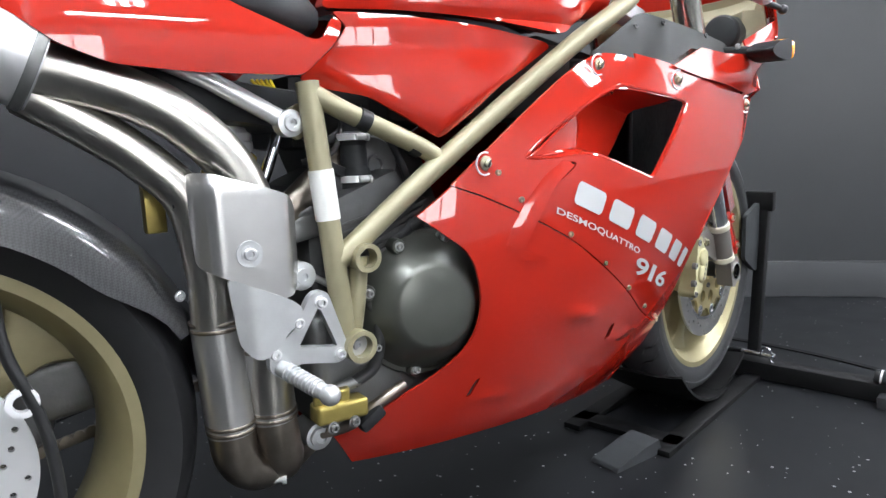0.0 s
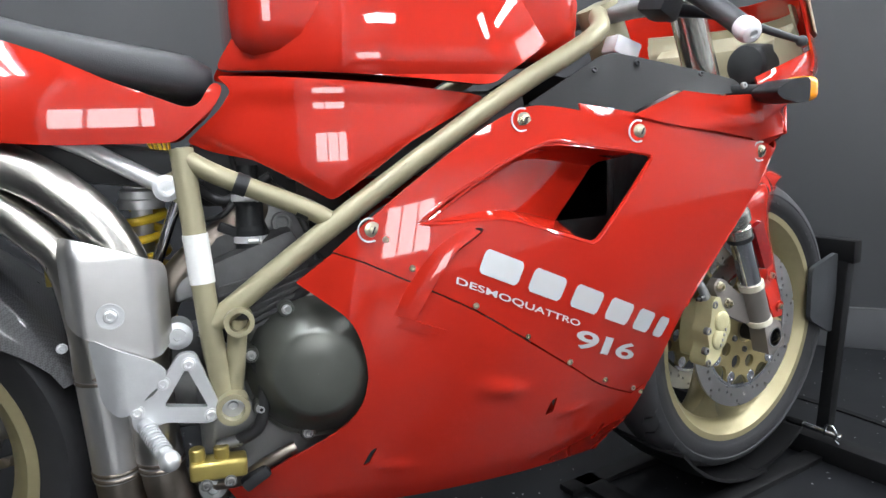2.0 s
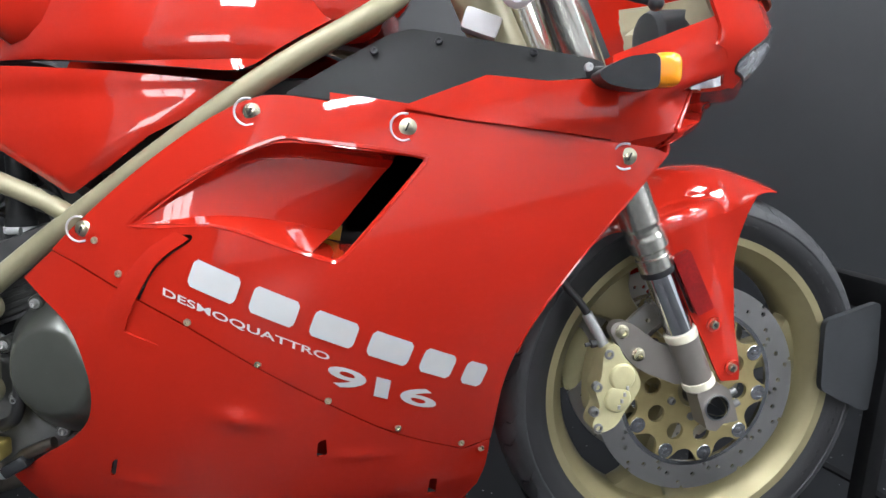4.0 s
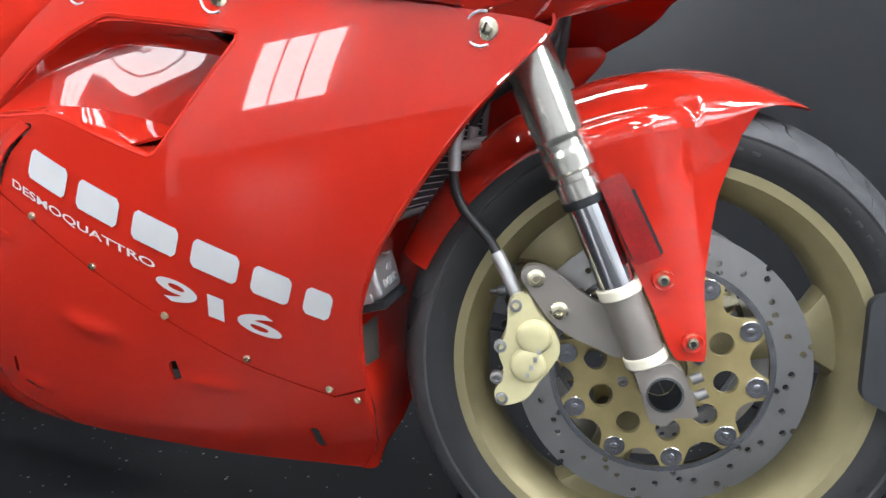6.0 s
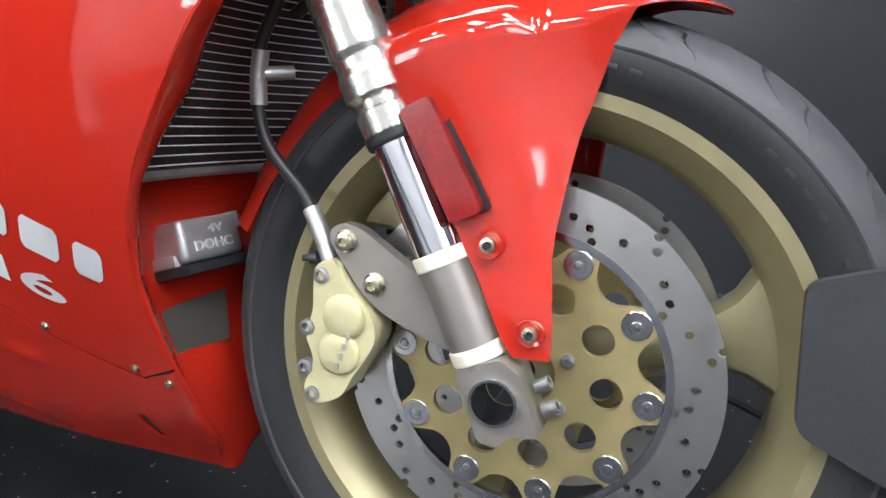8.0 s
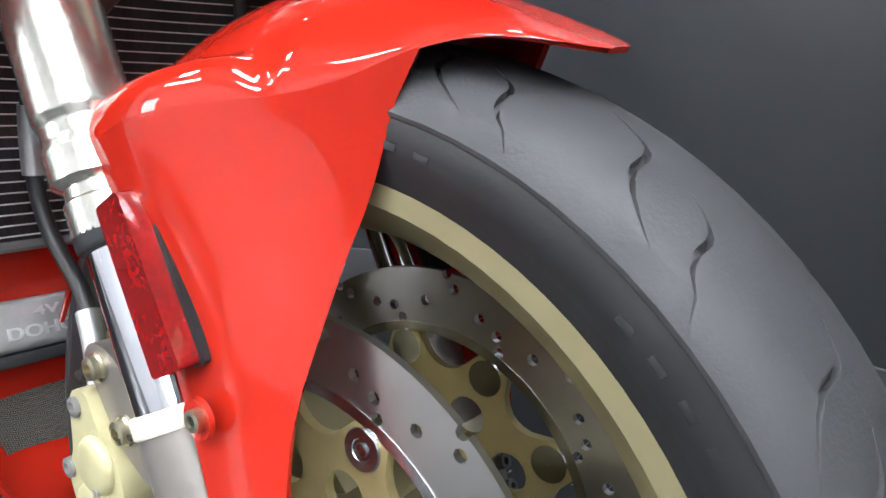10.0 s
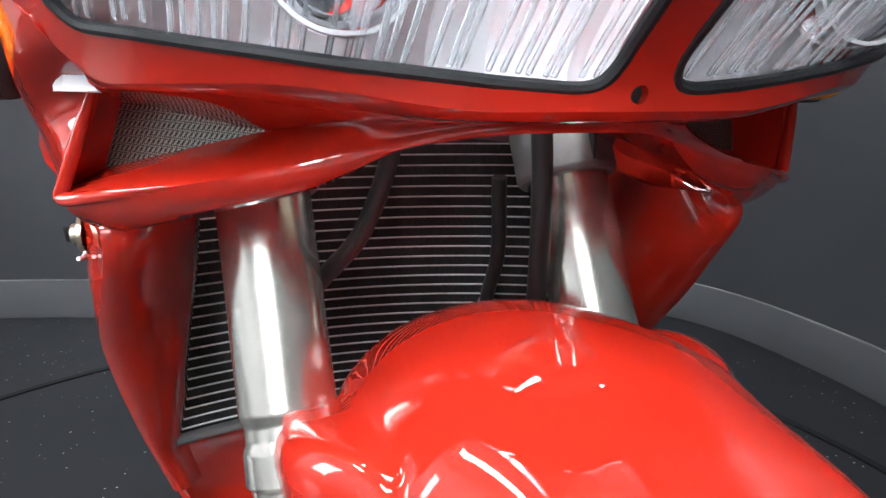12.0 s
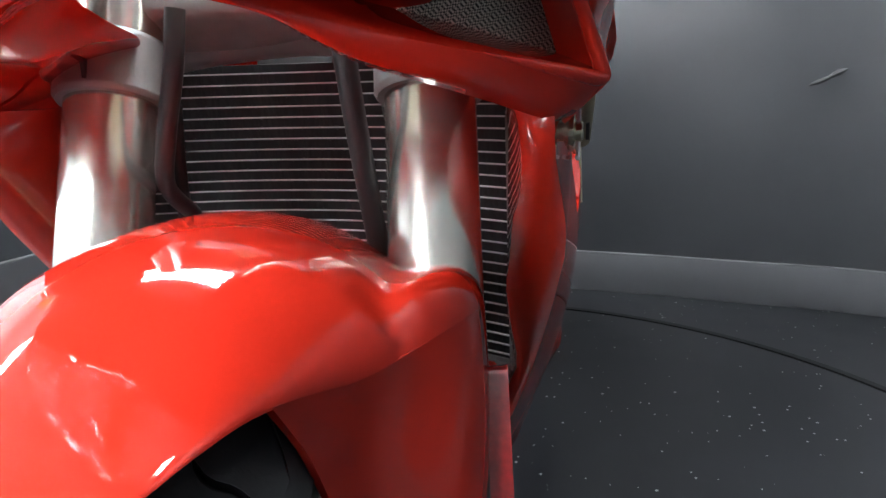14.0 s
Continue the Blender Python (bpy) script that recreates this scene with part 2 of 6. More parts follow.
def rod(p, q, profile, seg=24):
    """A turned body whose axis runs from p towards q; profile of (radius, distance)."""
    pr = [(0.0004, profile[0][1])]
    for (ra, ha), (rb, hb) in zip(profile, profile[1:]):
        pr.append((ra, ha))
        if hb - ha > 0.006 and abs(rb - ra) < 0.003:
            pr += [(mix(ra, rb, f), mix(ha, hb, f)) for f in (0.0012 / (hb - ha), 1 - 0.0012 / (hb - ha))]
    pr += [profile[-1], (0.0004, profile[-1][1])]
    return moved(turned(pr, seg, "z", closed=False), along(p, q))


def box(size, m=Matrix(), bevel=0.003, segments=2):
    bm = bmesh.new()
    bmesh.ops.create_cube(bm, size=1)
    bm.transform(Matrix.Diagonal((*size, 1)))
    if bevel:
        bmesh.ops.bevel(bm, geom=bm.edges[:], offset=bevel, segments=segments, affect="EDGES", profile=0.6)
    bm.transform(m)
    return bm


def boolean(bm, tools, op="DIFFERENCE"):
    """bm cut by each of the closed bmeshes in tools."""
    me = bpy.data.meshes.new("a")
    bm.to_mesh(me)
    bm.free()
    ob = new("a", me)
    extra = []
    for tl in tools:
        bmesh.ops.recalc_face_normals(tl, faces=tl.faces)
        tm = bpy.data.meshes.new("b")
        tl.to_mesh(tm)
        tl.free()
        to = new("b", tm)
        mod = ob.modifiers.new("cut", "BOOLEAN")
        mod.object, mod.operation, mod.solver = to, op, "EXACT"
        extra.append(to)
    dg = bpy.context.evaluated_depsgraph_get()
    got = bpy.data.meshes.new_from_object(ob.evaluated_get(dg))
    out = bmesh.new()
    out.from_mesh(got)
    for o in (ob, *extra):
        m = o.data
        bpy.data.objects.remove(o)
        bpy.data.meshes.remove(m)
    bpy.data.meshes.remove(got)
    return out


def prism(outline, lo, hi, axis="y"):
    """A straight prism over a closed 2D outline. axis y: the outline lies in x, z."""
    bm = bmesh.new()
    put = {"y": lambda p, h: (p[0], h, p[1]), "x": lambda p, h: (h, p[0], p[1]), "z": lambda p, h: (p[0], p[1], h)}[axis]
    a = [bm.verts.new(put(p, lo)) for p in outline]
    b = [bm.verts.new(put(p, hi)) for p in outline]
    n = len(a)
    bm.faces.new(a)
    bm.faces.new(b[::-1])
    for i in range(n):
        bm.faces.new((a[i], b[i], b[(i + 1) % n], a[(i + 1) % n]))
    bmesh.ops.recalc_face_normals(bm, faces=bm.faces)
    return bm


def rounded(outline, n=5):
    """A closed smooth outline through 2D points."""
    return [(v.x, v.y) for v in smooth_line([(x, y, 0) for x, y in outline], n, closed=True)]


def cornered(outline, r=0.01, n=4):
    """A closed outline whose corners are rounded off by about r."""
    out = []
    k = len(outline)
    for i in range(k):
        a, b, c = (Vector((*outline[(i + d) % k], 0)) for d in (-1, 0, 1))
        u, v = (a - b), (c - b)
        p, q = b + u.normalized() * min(r, u.length * 0.45), b + v.normalized() * min(r, v.length * 0.45)
        for j in range(n + 1):
            t = j / n
            w = p * (1 - t) ** 2 + b * 2 * t * (1 - t) + q * t * t
            out.append((w.x, w.y))
    return out


def skin(outline, surface, thick=0.004, step=0.012, holes=()):
    """A moulded shell: the part of the sheet y = surface(x, z) that lies inside an outline in x, z, with thickness inwards."""
    xs = [p[0] for p in outline]
    zs = [p[1] for p in outline]
    x0, x1, z0, z1 = min(xs) - step, max(xs) + step, min(zs) - step, max(zs) + step
    nx, nz = int((x1 - x0) / step) + 1, int((z1 - z0) / step) + 1
    bm = bmesh.new()
    sheets = []
    for off in (0, thick):
        sheets.append([[bm.verts.new((x, surface(x, z) + off, z)) for z in (z0 + (z1 - z0) * j / nz for j in range(nz + 1))] for x in (x0 + (x1 - x0) * i / nx for i in range(nx + 1))])
    f, g = sheets
    for i in range(nx):
        for j in range(nz):
            bm.faces.new((f[i][j], f[i + 1][j], f[i + 1][j + 1], f[i][j + 1]))
            bm.faces.new((g[i][j], g[i][j + 1], g[i + 1][j + 1], g[i + 1][j]))
    for i in range(nx):
        bm.faces.new((f[i][0], g[i][0], g[i + 1][0], f[i + 1][0]))
        bm.faces.new((f[i][nz], f[i + 1][nz], g[i + 1][nz], g[i][nz]))
    for j in range(nz):
        bm.faces.new((f[0][j], f[0][j + 1], g[0][j + 1], g[0][j]))
        bm.faces.new((f[nx][j], g[nx][j], g[nx][j + 1], f[nx][j + 1]))
    bmesh.ops.recalc_face_normals(bm, faces=bm.faces)
    bm = boolean(bm, [prism(outline, -1.2, 1.2)], "INTERSECT")
    if holes:
        bm = boolean(bm, [prism(h, -1.2, 1.2) for h in holes])
    return bm


def loft(rows, thick=None, closed=False):
    """A sheet through rows of points; with thick a second sheet, offset along the normals."""
    bm = bmesh.new()
    v = [[bm.verts.new(p) for p in r] for r in rows]
    for a, b in zip(v, v[1:]):
        for i in range(len(a) - (0 if closed else 1)):
            bm.faces.new((a[i], a[(i + 1) % len(a)], b[(i + 1) % len(a)], b[i]))
    if thick:
        bmesh.ops.recalc_face_normals(bm, faces=bm.faces)
        bmesh.ops.solidify(bm, geom=bm.faces[:], thickness=thick)
    return bm


def bolt(p, normal, r=0.007, h=0.004, parent=None, mat=None, name="bolt", washer=True, label=""):
    """A socket-head screw with a hollow, standing on a surface."""
    p, nv = Vector(p), Vector(normal).normalized()
    prof = [(r * 1.35, 0), (r * 1.35, h * 0.25)] if washer else [(r, 0)]
    prof += [(r, h * 0.25), (r, h * 0.8), (r * 0.85, h), (r * 0.5, h), (r * 0.45, h * 0.4)]
    return part(name, rod(p, p + nv, prof, 14), mat or ALU, parent, label)


def mix(a, b, t):
    return a + (b - a) * t


def step(a, b, x):
    t = max(0.0, min(1.0, (x - a) / (b - a)))
    return t * t * (3 - 2 * t)
for dull, level in ((BLACKSTEEL, 0.22), (PAD, 0.3), (FLOOR, 0.22), (PLASTIC, 0.22), (SATIN, 0.3)):
    dull.node_tree.nodes["Principled BSDF"].inputs["Specular IOR Level"].default_value = level


# ---- the room ----
def slab(name, outline, z0, z1, mat, label="", category=""):
    bm = prism(outline, z0, z1, "z")
    return tagged(part(name, bm, mat, smooth=False), label, category, kind="structure")


HUB = Vector((-0.65, -0.08))          # middle of the turntable
floor = slab("floor", [(-3.6, -4.2), (3.6, -4.2), (3.6, 3.2), (-3.6, 3.2)], -0.12, -0.002, FLOOR, "speckled black vinyl floor, glossy and scuffed", "floor")
disc = [(HUB.x + 1.13 * math.cos(a), HUB.y + 1.13 * math.sin(a)) for a in (2 * math.pi * i / 160 for i in range(160))]
turntable = slab("turntable", disc, -0.05, 0.003, FLOOR, "round speckled black turntable set flush in the floor", "turntable")
ring = turned([(1.134, -0.004), (1.134, 0.006), (1.152, 0.006), (1.152, -0.004)], 160, "z")
part("turntable_rim", moved(ring, Matrix.Translation((HUB.x, HUB.y, 0))), BLACKSTEEL, turntable, "black rubber edge strip")

# the backdrop wall, of straight lengths round the turntable
CORNERS = [(1.55, -0.17), (1.03, 0.42), (0.16, 1.11), (-0.50, 1.24), (-1.15, 1.32), (-1.76, 1.15), (-2.30, -1.62), (3.4, -3.9)]


def wall(name, a, b, mat=WALL, height=2.7, thick=0.12):
    a, b = Vector((*a, 0)), Vector((*b, 0))
    d = (b - a).normalized()
    n = Vector((d.y, -d.x, 0))
    inward = n if n.dot(Vector((HUB.x, HUB.y, 0)) - a) > 0 else -n
    mid = (a + b) / 2 - inward * thick / 2
    rot = math.degrees(math.atan2(d.y, d.x))
    bm = box(((b - a).length + 0.02, thick, height), pose(mid.x, mid.y, height / 2 - 0.002, 0, 0, rot), bevel=0)
    ob = tagged(part(name, bm, mat, smooth=False), "smooth charcoal painted wall" if mat is WALL else "plain pale painted wall behind the camera", "wall", kind="structure")
    if mat is WALL:
        base = (a + b) / 2 + inward * 0.011
        sk = box(((b - a).length - 0.02, 0.022, 0.13), pose(base.x, base.y, 0.065, 0, 0, rot), bevel=0.004)
        tagged(part("baseboard", sk, PLINTH, smooth=False), "charcoal painted skirting board with worn top edge", "baseboard", kind="structure")
        cap = box(((b - a).length - 0.02, 0.010, 0.004), pose(base.x + inward.x * 0.006, base.y + inward.y * 0.006, 0.1325, 0, 0, rot), bevel=0)
        tagged(part("trim", cap, EDGE, smooth=False), "thin worn grey edge along the skirting", "trim", kind="structure")
    return ob


BEND = smooth_line([(x, y, 0) for x, y in CORNERS[:6] + [(-1.94, 0.55), (-2.06, -0.25), (-2.20, -0.95), (-2.30, -1.62)]], 10)


def sweep(name, mat, profile, label, category):
    """A strip that follows the backdrop; profile of (distance into the room, height)."""
    rows = []
    for k, p in enumerate(BEND):
        d = (BEND[min(k + 1, len(BEND) - 1)] - BEND[max(k - 1, 0)]).normalized()
        n = Vector((-d.y, d.x, 0))
        rows.append([p + n * a + Vector((0, 0, z)) for a, z in profile])
    bm = loft(rows, closed=True)
    for r in (rows[0], rows[-1]):
        bm.faces.new([min(bm.verts, key=lambda v: (v.co - q).length) for q in r])
    return tagged(part(name, bm, mat), label, category, kind="structure")


sweep("wall_north", WALL, [(-0.12, -0.002), (-0.12, 2.698), (0.0, 2.698), (0.0, -0.002)], "smooth charcoal painted wall behind the motorcycle", "wall")
sweep("baseboard", PLINTH, [(0.001, 0.0), (0.001, 0.128), (0.019, 0.130), (0.022, 0.126), (0.022, 0.0)], "charcoal painted skirting board with worn top edge", "baseboard")
sweep("trim", EDGE, [(0.010, 0.1310), (0.010, 0.1325), (0.0205, 0.1325), (0.0205, 0.1310)], "thin worn grey edge along the skirting", "trim")
wall("wall_south_west", (-2.30, -1.62), (-1.50, -1.80), WALL)
wall("wall_alcove", (-1.50, -1.80), (-3.4, -2.3), BACKWALL)
wall("wall_far_west", (-3.4, -2.3), (-3.4, -4.1), BACKWALL)
wall("wall_south", (-3.4, -4.1), (3.4, -4.1), BACKWALL)
wall("wall_south_east", (3.4, -4.1), (3.4, 0.6), BACKWALL)
wall("wall_east_return", (3.4, 0.6), (1.55, -0.17), BACKWALL)
slab("ceiling", [(-3.6, -4.3), (3.6, -4.3), (3.6, 3.2), (-3.6, 3.2)], 2.70, 2.78, CEIL, "white ceiling with lamp panels", "ceiling")


def ceiling_light(x, y, w, d, rz=0):
    base = new("ceiling_light")
    base.location = (x, y, 2.69)
    base.rotation_euler = (0, 0, radians(rz))
    tagged(base, "white framed rectangular ceiling lamp panel, lit, out of view", "ceiling light", "ceiling lamps")
    fr = part("lamp_frame", boolean(box((w + 0.06, d + 0.06, 0.03), bevel=0.004), [box((w, d, 0.2), bevel=0)]), WHITE, None)
    back = part("reflector_tray", box((w, d, 0.006), pose(0, 0, 0.010), 0), WHITE, None)
    for o in (fr, back):
        o.parent = base
    for k in (-1, 0, 1):
        size = (w - 0.04, d * 0.14, 0.014) if w > d else (w * 0.14, d - 0.04, 0.014)
        at = pose(0, k * d * 0.3, -0.004) if w > d else pose(k * w * 0.3, 0, -0.004)
        part("lamp_tube", box(size, at, 0.004), PANEL, None).parent = base
    return base


# All out of view; some only add fill light at rear, front and left.
for x, y, w, d, rz in ((-0.9, -1.55, 0.34, 1.2, 8), (0.75, -1.35, 0.9, 0.34, -30), (-1.80, -0.95, 0.34, 1.5, 0), (2.45, -0.35, 0.4, 1.2, 0), (2.3, -1.9, 0.34, 1.2, 0), (0.95, -0.22, 0.5, 0.4, -20), (1.65, -0.62, 0.45, 0.9, 0), (-0.75, 0.62, 1.2, 0.3, 4), (1.7, -2.9, 1.2, 0.34, -40), (-0.7, -3.0, 1.2, 0.34, 0)):
    ceiling_light(x, y, w, d, rz)



def window(name, x, y, w, h, z, rz, glow=DAYLIGHT):
    """A bright glazed opening."""
    base = new(name)
    base.location = (x, y, z)
    base.rotation_euler = (0, 0, radians(rz))
    tagged(base, "bright glazed window in a white frame, out of view", "window", kind="structure")
    for dx in (-w / 2, w / 2):
        part("window_frame", box((0.05, 0.05, h + 0.05), pose(dx, 0.02, 0), 0.004), WHITE).parent = base
    for dz in (-h / 2, h / 2):
        part("window_frame", box((w, 0.05, 0.05), pose(0, 0.02, dz), 0.004), WHITE).parent = base
    for k in (-1, 1):
        part("glazing_bar", box((0.03, 0.03, h - 0.05), pose(k * w / 6, 0.03, 0), 0.003), WHITE).parent = base
    part("pane", box((w - 0.05, 0.008, h - 0.05), pose(0, 0.01, 0), 0), glow).parent = base


window("window_1", -1.45, -4.03, 0.95, 1.2, 1.25, 0, NOONLIGHT)
# Added high on the east wall as fill light for lamps and forks.
window("window_fill", 3.33, -1.1, 2.4, 0.95, 2.05, 90)
window("window_2", -3.33, -3.15, 1.5, 1.9, 1.25, -90)

scuff = tube([(-1.838, 0.77, 0.652), (-1.831, 0.80, 0.664), (-1.824, 0.832, 0.682), (-1.819, 0.855, 0.692)], 0.004, 6, 4, radii=[0.002, 0.008, 0.005, 0.010, 0.002])
tagged(part("trim", scuff, SCUFF), "dark scuff mark on the painted wall", "scuff mark", kind="structure")

# ---- the motorcycle ----
bike = new("motorcycle")
bike.location = (-0.72, 0.01, 0.0)
tagged(bike, "glossy red sports motorcycle with gold frame, standing in a wheel chock", "motorcycle")


def fair(x, z):
    """How far out the right-hand side of the fairing stands."""
    u, w = x + 0.55, z - 0.45
    return -0.2376 + 0.0622 * u - 0.1945 * w + 0.497 * u * u - 0.4619 * u * w + 0.8086 * w * w - 0.3129 * u ** 3 + 0.179 * w ** 3 + 0.014 * step(-0.17, -0.095, x)


def mid(x):
    """The middle line of the front bodywork."""
    return 0.017 + 0.16 * max(-0.32, x)


def left_fair(x, z):
    return 2 * mid(x) - fair(x, z) if x > -0.32 else 2 * mid(-0.32) - fair(x, z)


SEAM = [(-0.806, 0.563), (-0.752, 0.536), (-0.668, 0.491), (-0.590, 0.438), (-0.511, 0.383), (-0.437, 0.331), (-0.350, 0.287)]
FRONT = [(-0.312, 0.300), (-0.296, 0.399), (-0.265, 0.475), (-0.223, 0.536), (-0.18, 0.591), (-0.135, 0.641), (-0.101, 0.678)]
TOPEDGE = [(-0.121, 0.685), (-0.253, 0.706), (-0.349, 0.720), (-0.431, 0.734), (-0.495, 0.744), (-0.552, 0.752), (-0.591, 0.747), (-0.647, 0.720), (-0.723, 0.670), (-0.798, 0.613), (-0.842, 0.577)]
SCOOP = [(-0.735, 0.607), (-0.640, 0.668), (-0.560, 0.702), (-0.520, 0.702), (-0.398, 0.684), (-0.388, 0.676), (-0.395, 0.664), (-0.470, 0.580), (-0.488, 0.565), (-0.502, 0.566), (-0.555, 0.584), (-0.630, 0.607)]
GILL = [(-0.668, 0.597), (-0.655, 0.592), (-0.700, 0.560), (-0.735, 0.505), (-0.764, 0.494), (-0.746, 0.530), (-0.708, 0.574)]


def dense(pts, n=5):
    return [(v.x, v.y) for v in smooth_line([(x, z, 0) for x, z in pts], n)]


def side_panel(surface, sign, name, label):
    upper = dense(SEAM, 4) + dense(FRONT, 4) + dense(TOPEDGE, 4)
    thick = 0.004 * sign
    bm = skin(upper, surface, thick, 0.012, [rounded(SCOOP, 4), rounded(GILL, 4)])
    return part(name, bm, RED, bike, label)


def lower_fair(x, z):
    """The belly: follows the side, rolling under towards the keel."""
    y = fair(x, z) + 0.012 * step(0.235, 0.150, z)
    for cx, cz, tilt, long, wide, high in ((-0.62, 0.365, -14, 0.034, 0.0115, 0.0075), (-0.485, 0.297, -3, 0.030, 0.007, 0.005), (-0.77, 0.262, -8, 0.030, 0.007, 0.004)):
        c, q = math.cos(radians(tilt)), math.sin(radians(tilt))
        u, v = (x - cx) * c + (z - cz) * q, (z - cz) * c - (x - cx) * q
        y -= high * math.exp(-(u / long) ** 2 - (v / wide) ** 2)
    return y


REAR = [(-0.889, 0.540), (-0.856, 0.513), (-0.830, 0.490), (-0.815, 0.458), (-0.808, 0.408), (-0.819, 0.363), (-0.852, 0.328), (-0.911, 0.291), (-0.954, 0.262), (-0.993, 0.243)]
BOTTOM = [(-0.962, 0.190), (-0.876, 0.193), (-0.760, 0.194), (-0.623, 0.186), (-0.520, 0.172), (-0.420, 0.158), (-0.365, 0.148)]
BELLYFRONT = [(-0.330, 0.200), (-0.318, 0.250), (-0.314, 0.296)]
SLOTS = [[(-0.815, 0.270), (-0.803, 0.296), (-0.795, 0.300), (-0.806, 0.272)], [(-0.538, 0.300), (-0.533, 0.325), (-0.522, 0.330), (-0.524, 0.303)], [(-0.402, 0.196), (-0.396, 0.234), (-0.386, 0.232), (-0.390, 0.194)]]


def belly_panel(surface, sign, name, label):
    line = dense(REAR, 4) + dense(BOTTOM, 3) + dense(BELLYFRONT, 3) + [(x, z - 0.0022) for x, z in dense(SEAM, 4)[::-1]] + [(-0.842, 0.575)]
    bm = skin(line, surface, 0.004 * sign, 0.007, [cornered(s, 0.004) for s in SLOTS])
    return part(name, bm, RED, bike, label)


upper_right = side_panel(fair, 1, "side_fairing", "glossy red side panel with an air scoop and silver lettering")
belly_right = belly_panel(lower_fair, 1, "belly_pan", "glossy red lower panel with slots")
upper_left = side_panel(left_fair, -1, "side_fairing", "glossy red side panel")
belly_panel(lambda x, z: 2 * mid(-0.32) - lower_fair(x, z), -1, "belly_pan", "glossy red lower panel")


def ramp(surface, sign):
    """The floor of the scoop, sinking inwards towards the front, and its rim."""
    rows = []
    top = dense([(-0.733, 0.606), (-0.64, 0.667), (-0.56, 0.7015), (-0.420, 0.6875)], 5)
    low = dense([(-0.733, 0.606), (-0.645, 0.607), (-0.585, 0.594), (-0.520, 0.5725)], 5)
    n = len(top)
    for i in range(n):
        f = i / (n - 1)
        row = []
        for j in range(17):
            s = j / 16
            x, z = mix(low[i][0], top[i][0], s), mix(low[i][1], top[i][1], s)
            e = step(0, 0.13, s) * step(0, 0.16, 1 - s) if i else 0
            row.append((x, surface(x, z) + sign * (0.002 + 0.085 * f ** 1.3 * e), z))
        rows.append(row)
    return loft(rows, 0.003)


for sf, sg, own in ((fair, 1, upper_right), (left_fair, -1, upper_left)):
    for line, lean in (([(-0.60, 0.688), (-0.56, 0.702), (-0.52, 0.7025), (-0.46, 0.694), (-0.398, 0.685)], -0.006), ([(-0.575, 0.591), (-0.540, 0.579), (-0.502, 0.5665), (-0.489, 0.566)], 0.003)):
        part("scoop_side", loft([[(x, sf(x, z) + sg * (0.003 + 0.10 * f), z + lean * f) for f in (0, 0.3, 0.6, 1)] for x, z in dense(line, 4)], 0.002), RED, own)
part("scoop_floor", ramp(fair, 1), RED, upper_right)
part("scoop_floor", ramp(left_fair, -1), RED, upper_left)
part("scoop_rim", tube([(x, fair(x, z) + 0.004, z) for x, z in rounded(SCOOP, 2)] + [(SCOOP[0][0], fair(*SCOOP[0]) + 0.004, SCOOP[0][1])], 0.0045, 8, 2), RED, upper_right)
# black box that stands in for the shade inside scoop and gill
part("scoop_dark", box((0.20, 0.02, 0.20), pose(-0.47, -0.10, 0.63), 0.004), SHADE_BLACK, bike)
part("tag", box((0.035, 0.002, 0.02), pose(-0.520, -0.135, 0.585, 0, 12, 0), 0.0005), YELLOW, bike, "small yellow paper tag")


def strip(line, r, surface, mat, parent, name, off=-0.0005):
    return part(name, tube([(x, surface(x, z) + off, z) for x, z in line], r, 6, 3), mat, parent)


# the gill behind the scoop
rows = []
for a, b in zip(dense([(-0.674, 0.602), (-0.713, 0.578), (-0.753, 0.532), (-0.774, 0.492)], 5), dense([(-0.650, 0.590), (-0.690, 0.560), (-0.722, 0.508), (-0.735, 0.480)], 5)):
    k = len(rows) / 15
    rows.append([(mix(a[0], b[0], f), fair(mix(a[0], b[0], f), mix(a[1], b[1], f)) - 0.006 * math.sin(f * 2.2) * math.sin(0.2 + 2.6 * k), mix(a[1], b[1], f)) for f in (0, 0.18, 0.36, 0.54, 0.70)])
part("gill_flap", loft(rows, 0.002), RED, upper_right)
part("gill_fin", loft([[(x, fair(x, z) - d, z) for x, z, d in ((-0.764, 0.490, 0.0), (-0.735, 0.478, 0.004), (-0.705, 0.466, 0.0))], [(x, fair(x, z) - d, z) for x, z, d in ((-0.772, 0.476, 0.0), (-0.740, 0.466, 0.002), (-0.708, 0.460, 0.0))]], 0.003), RED, belly_right)

# fasteners
for sf, sg, own in ((fair, -1, upper_right), (left_fair, 1, upper_left)):
    for x, z in ((-0.793, 0.603), (-0.583, 0.734), (-0.407, 0.714), (-0.153, 0.676)):
        y = sf(x, z)
        clip = part("quick_fastener", rod((x, y - sg * 0.001, z), (x + 0.02, y + sg, z), [(0.010, 0), (0.010, 0.0025), (0.0055, 0.0035), (0.0055, 0.0065), (0.004, 0.0075)], 20), FASTEN, own, "pale plated quarter-turn fastener")
        part("wire_bail", tube([(x - 0.004 + 0.015 * math.cos(a), y + sg * 0.0035, z + 0.015 * math.sin(a)) for a in (radians(70 + 32 * k) for k in range(8))], 0.0013, 6, 3), BRIGHTALU, clip)
        # A black bar in place of the shade in the screw slot.
        part("slot", box((0.0016, 0.002, 0.010), pose(x, y + sg * 0.0085, z, 0, 25, 0), 0.0003), SHADE_BLACK, clip)
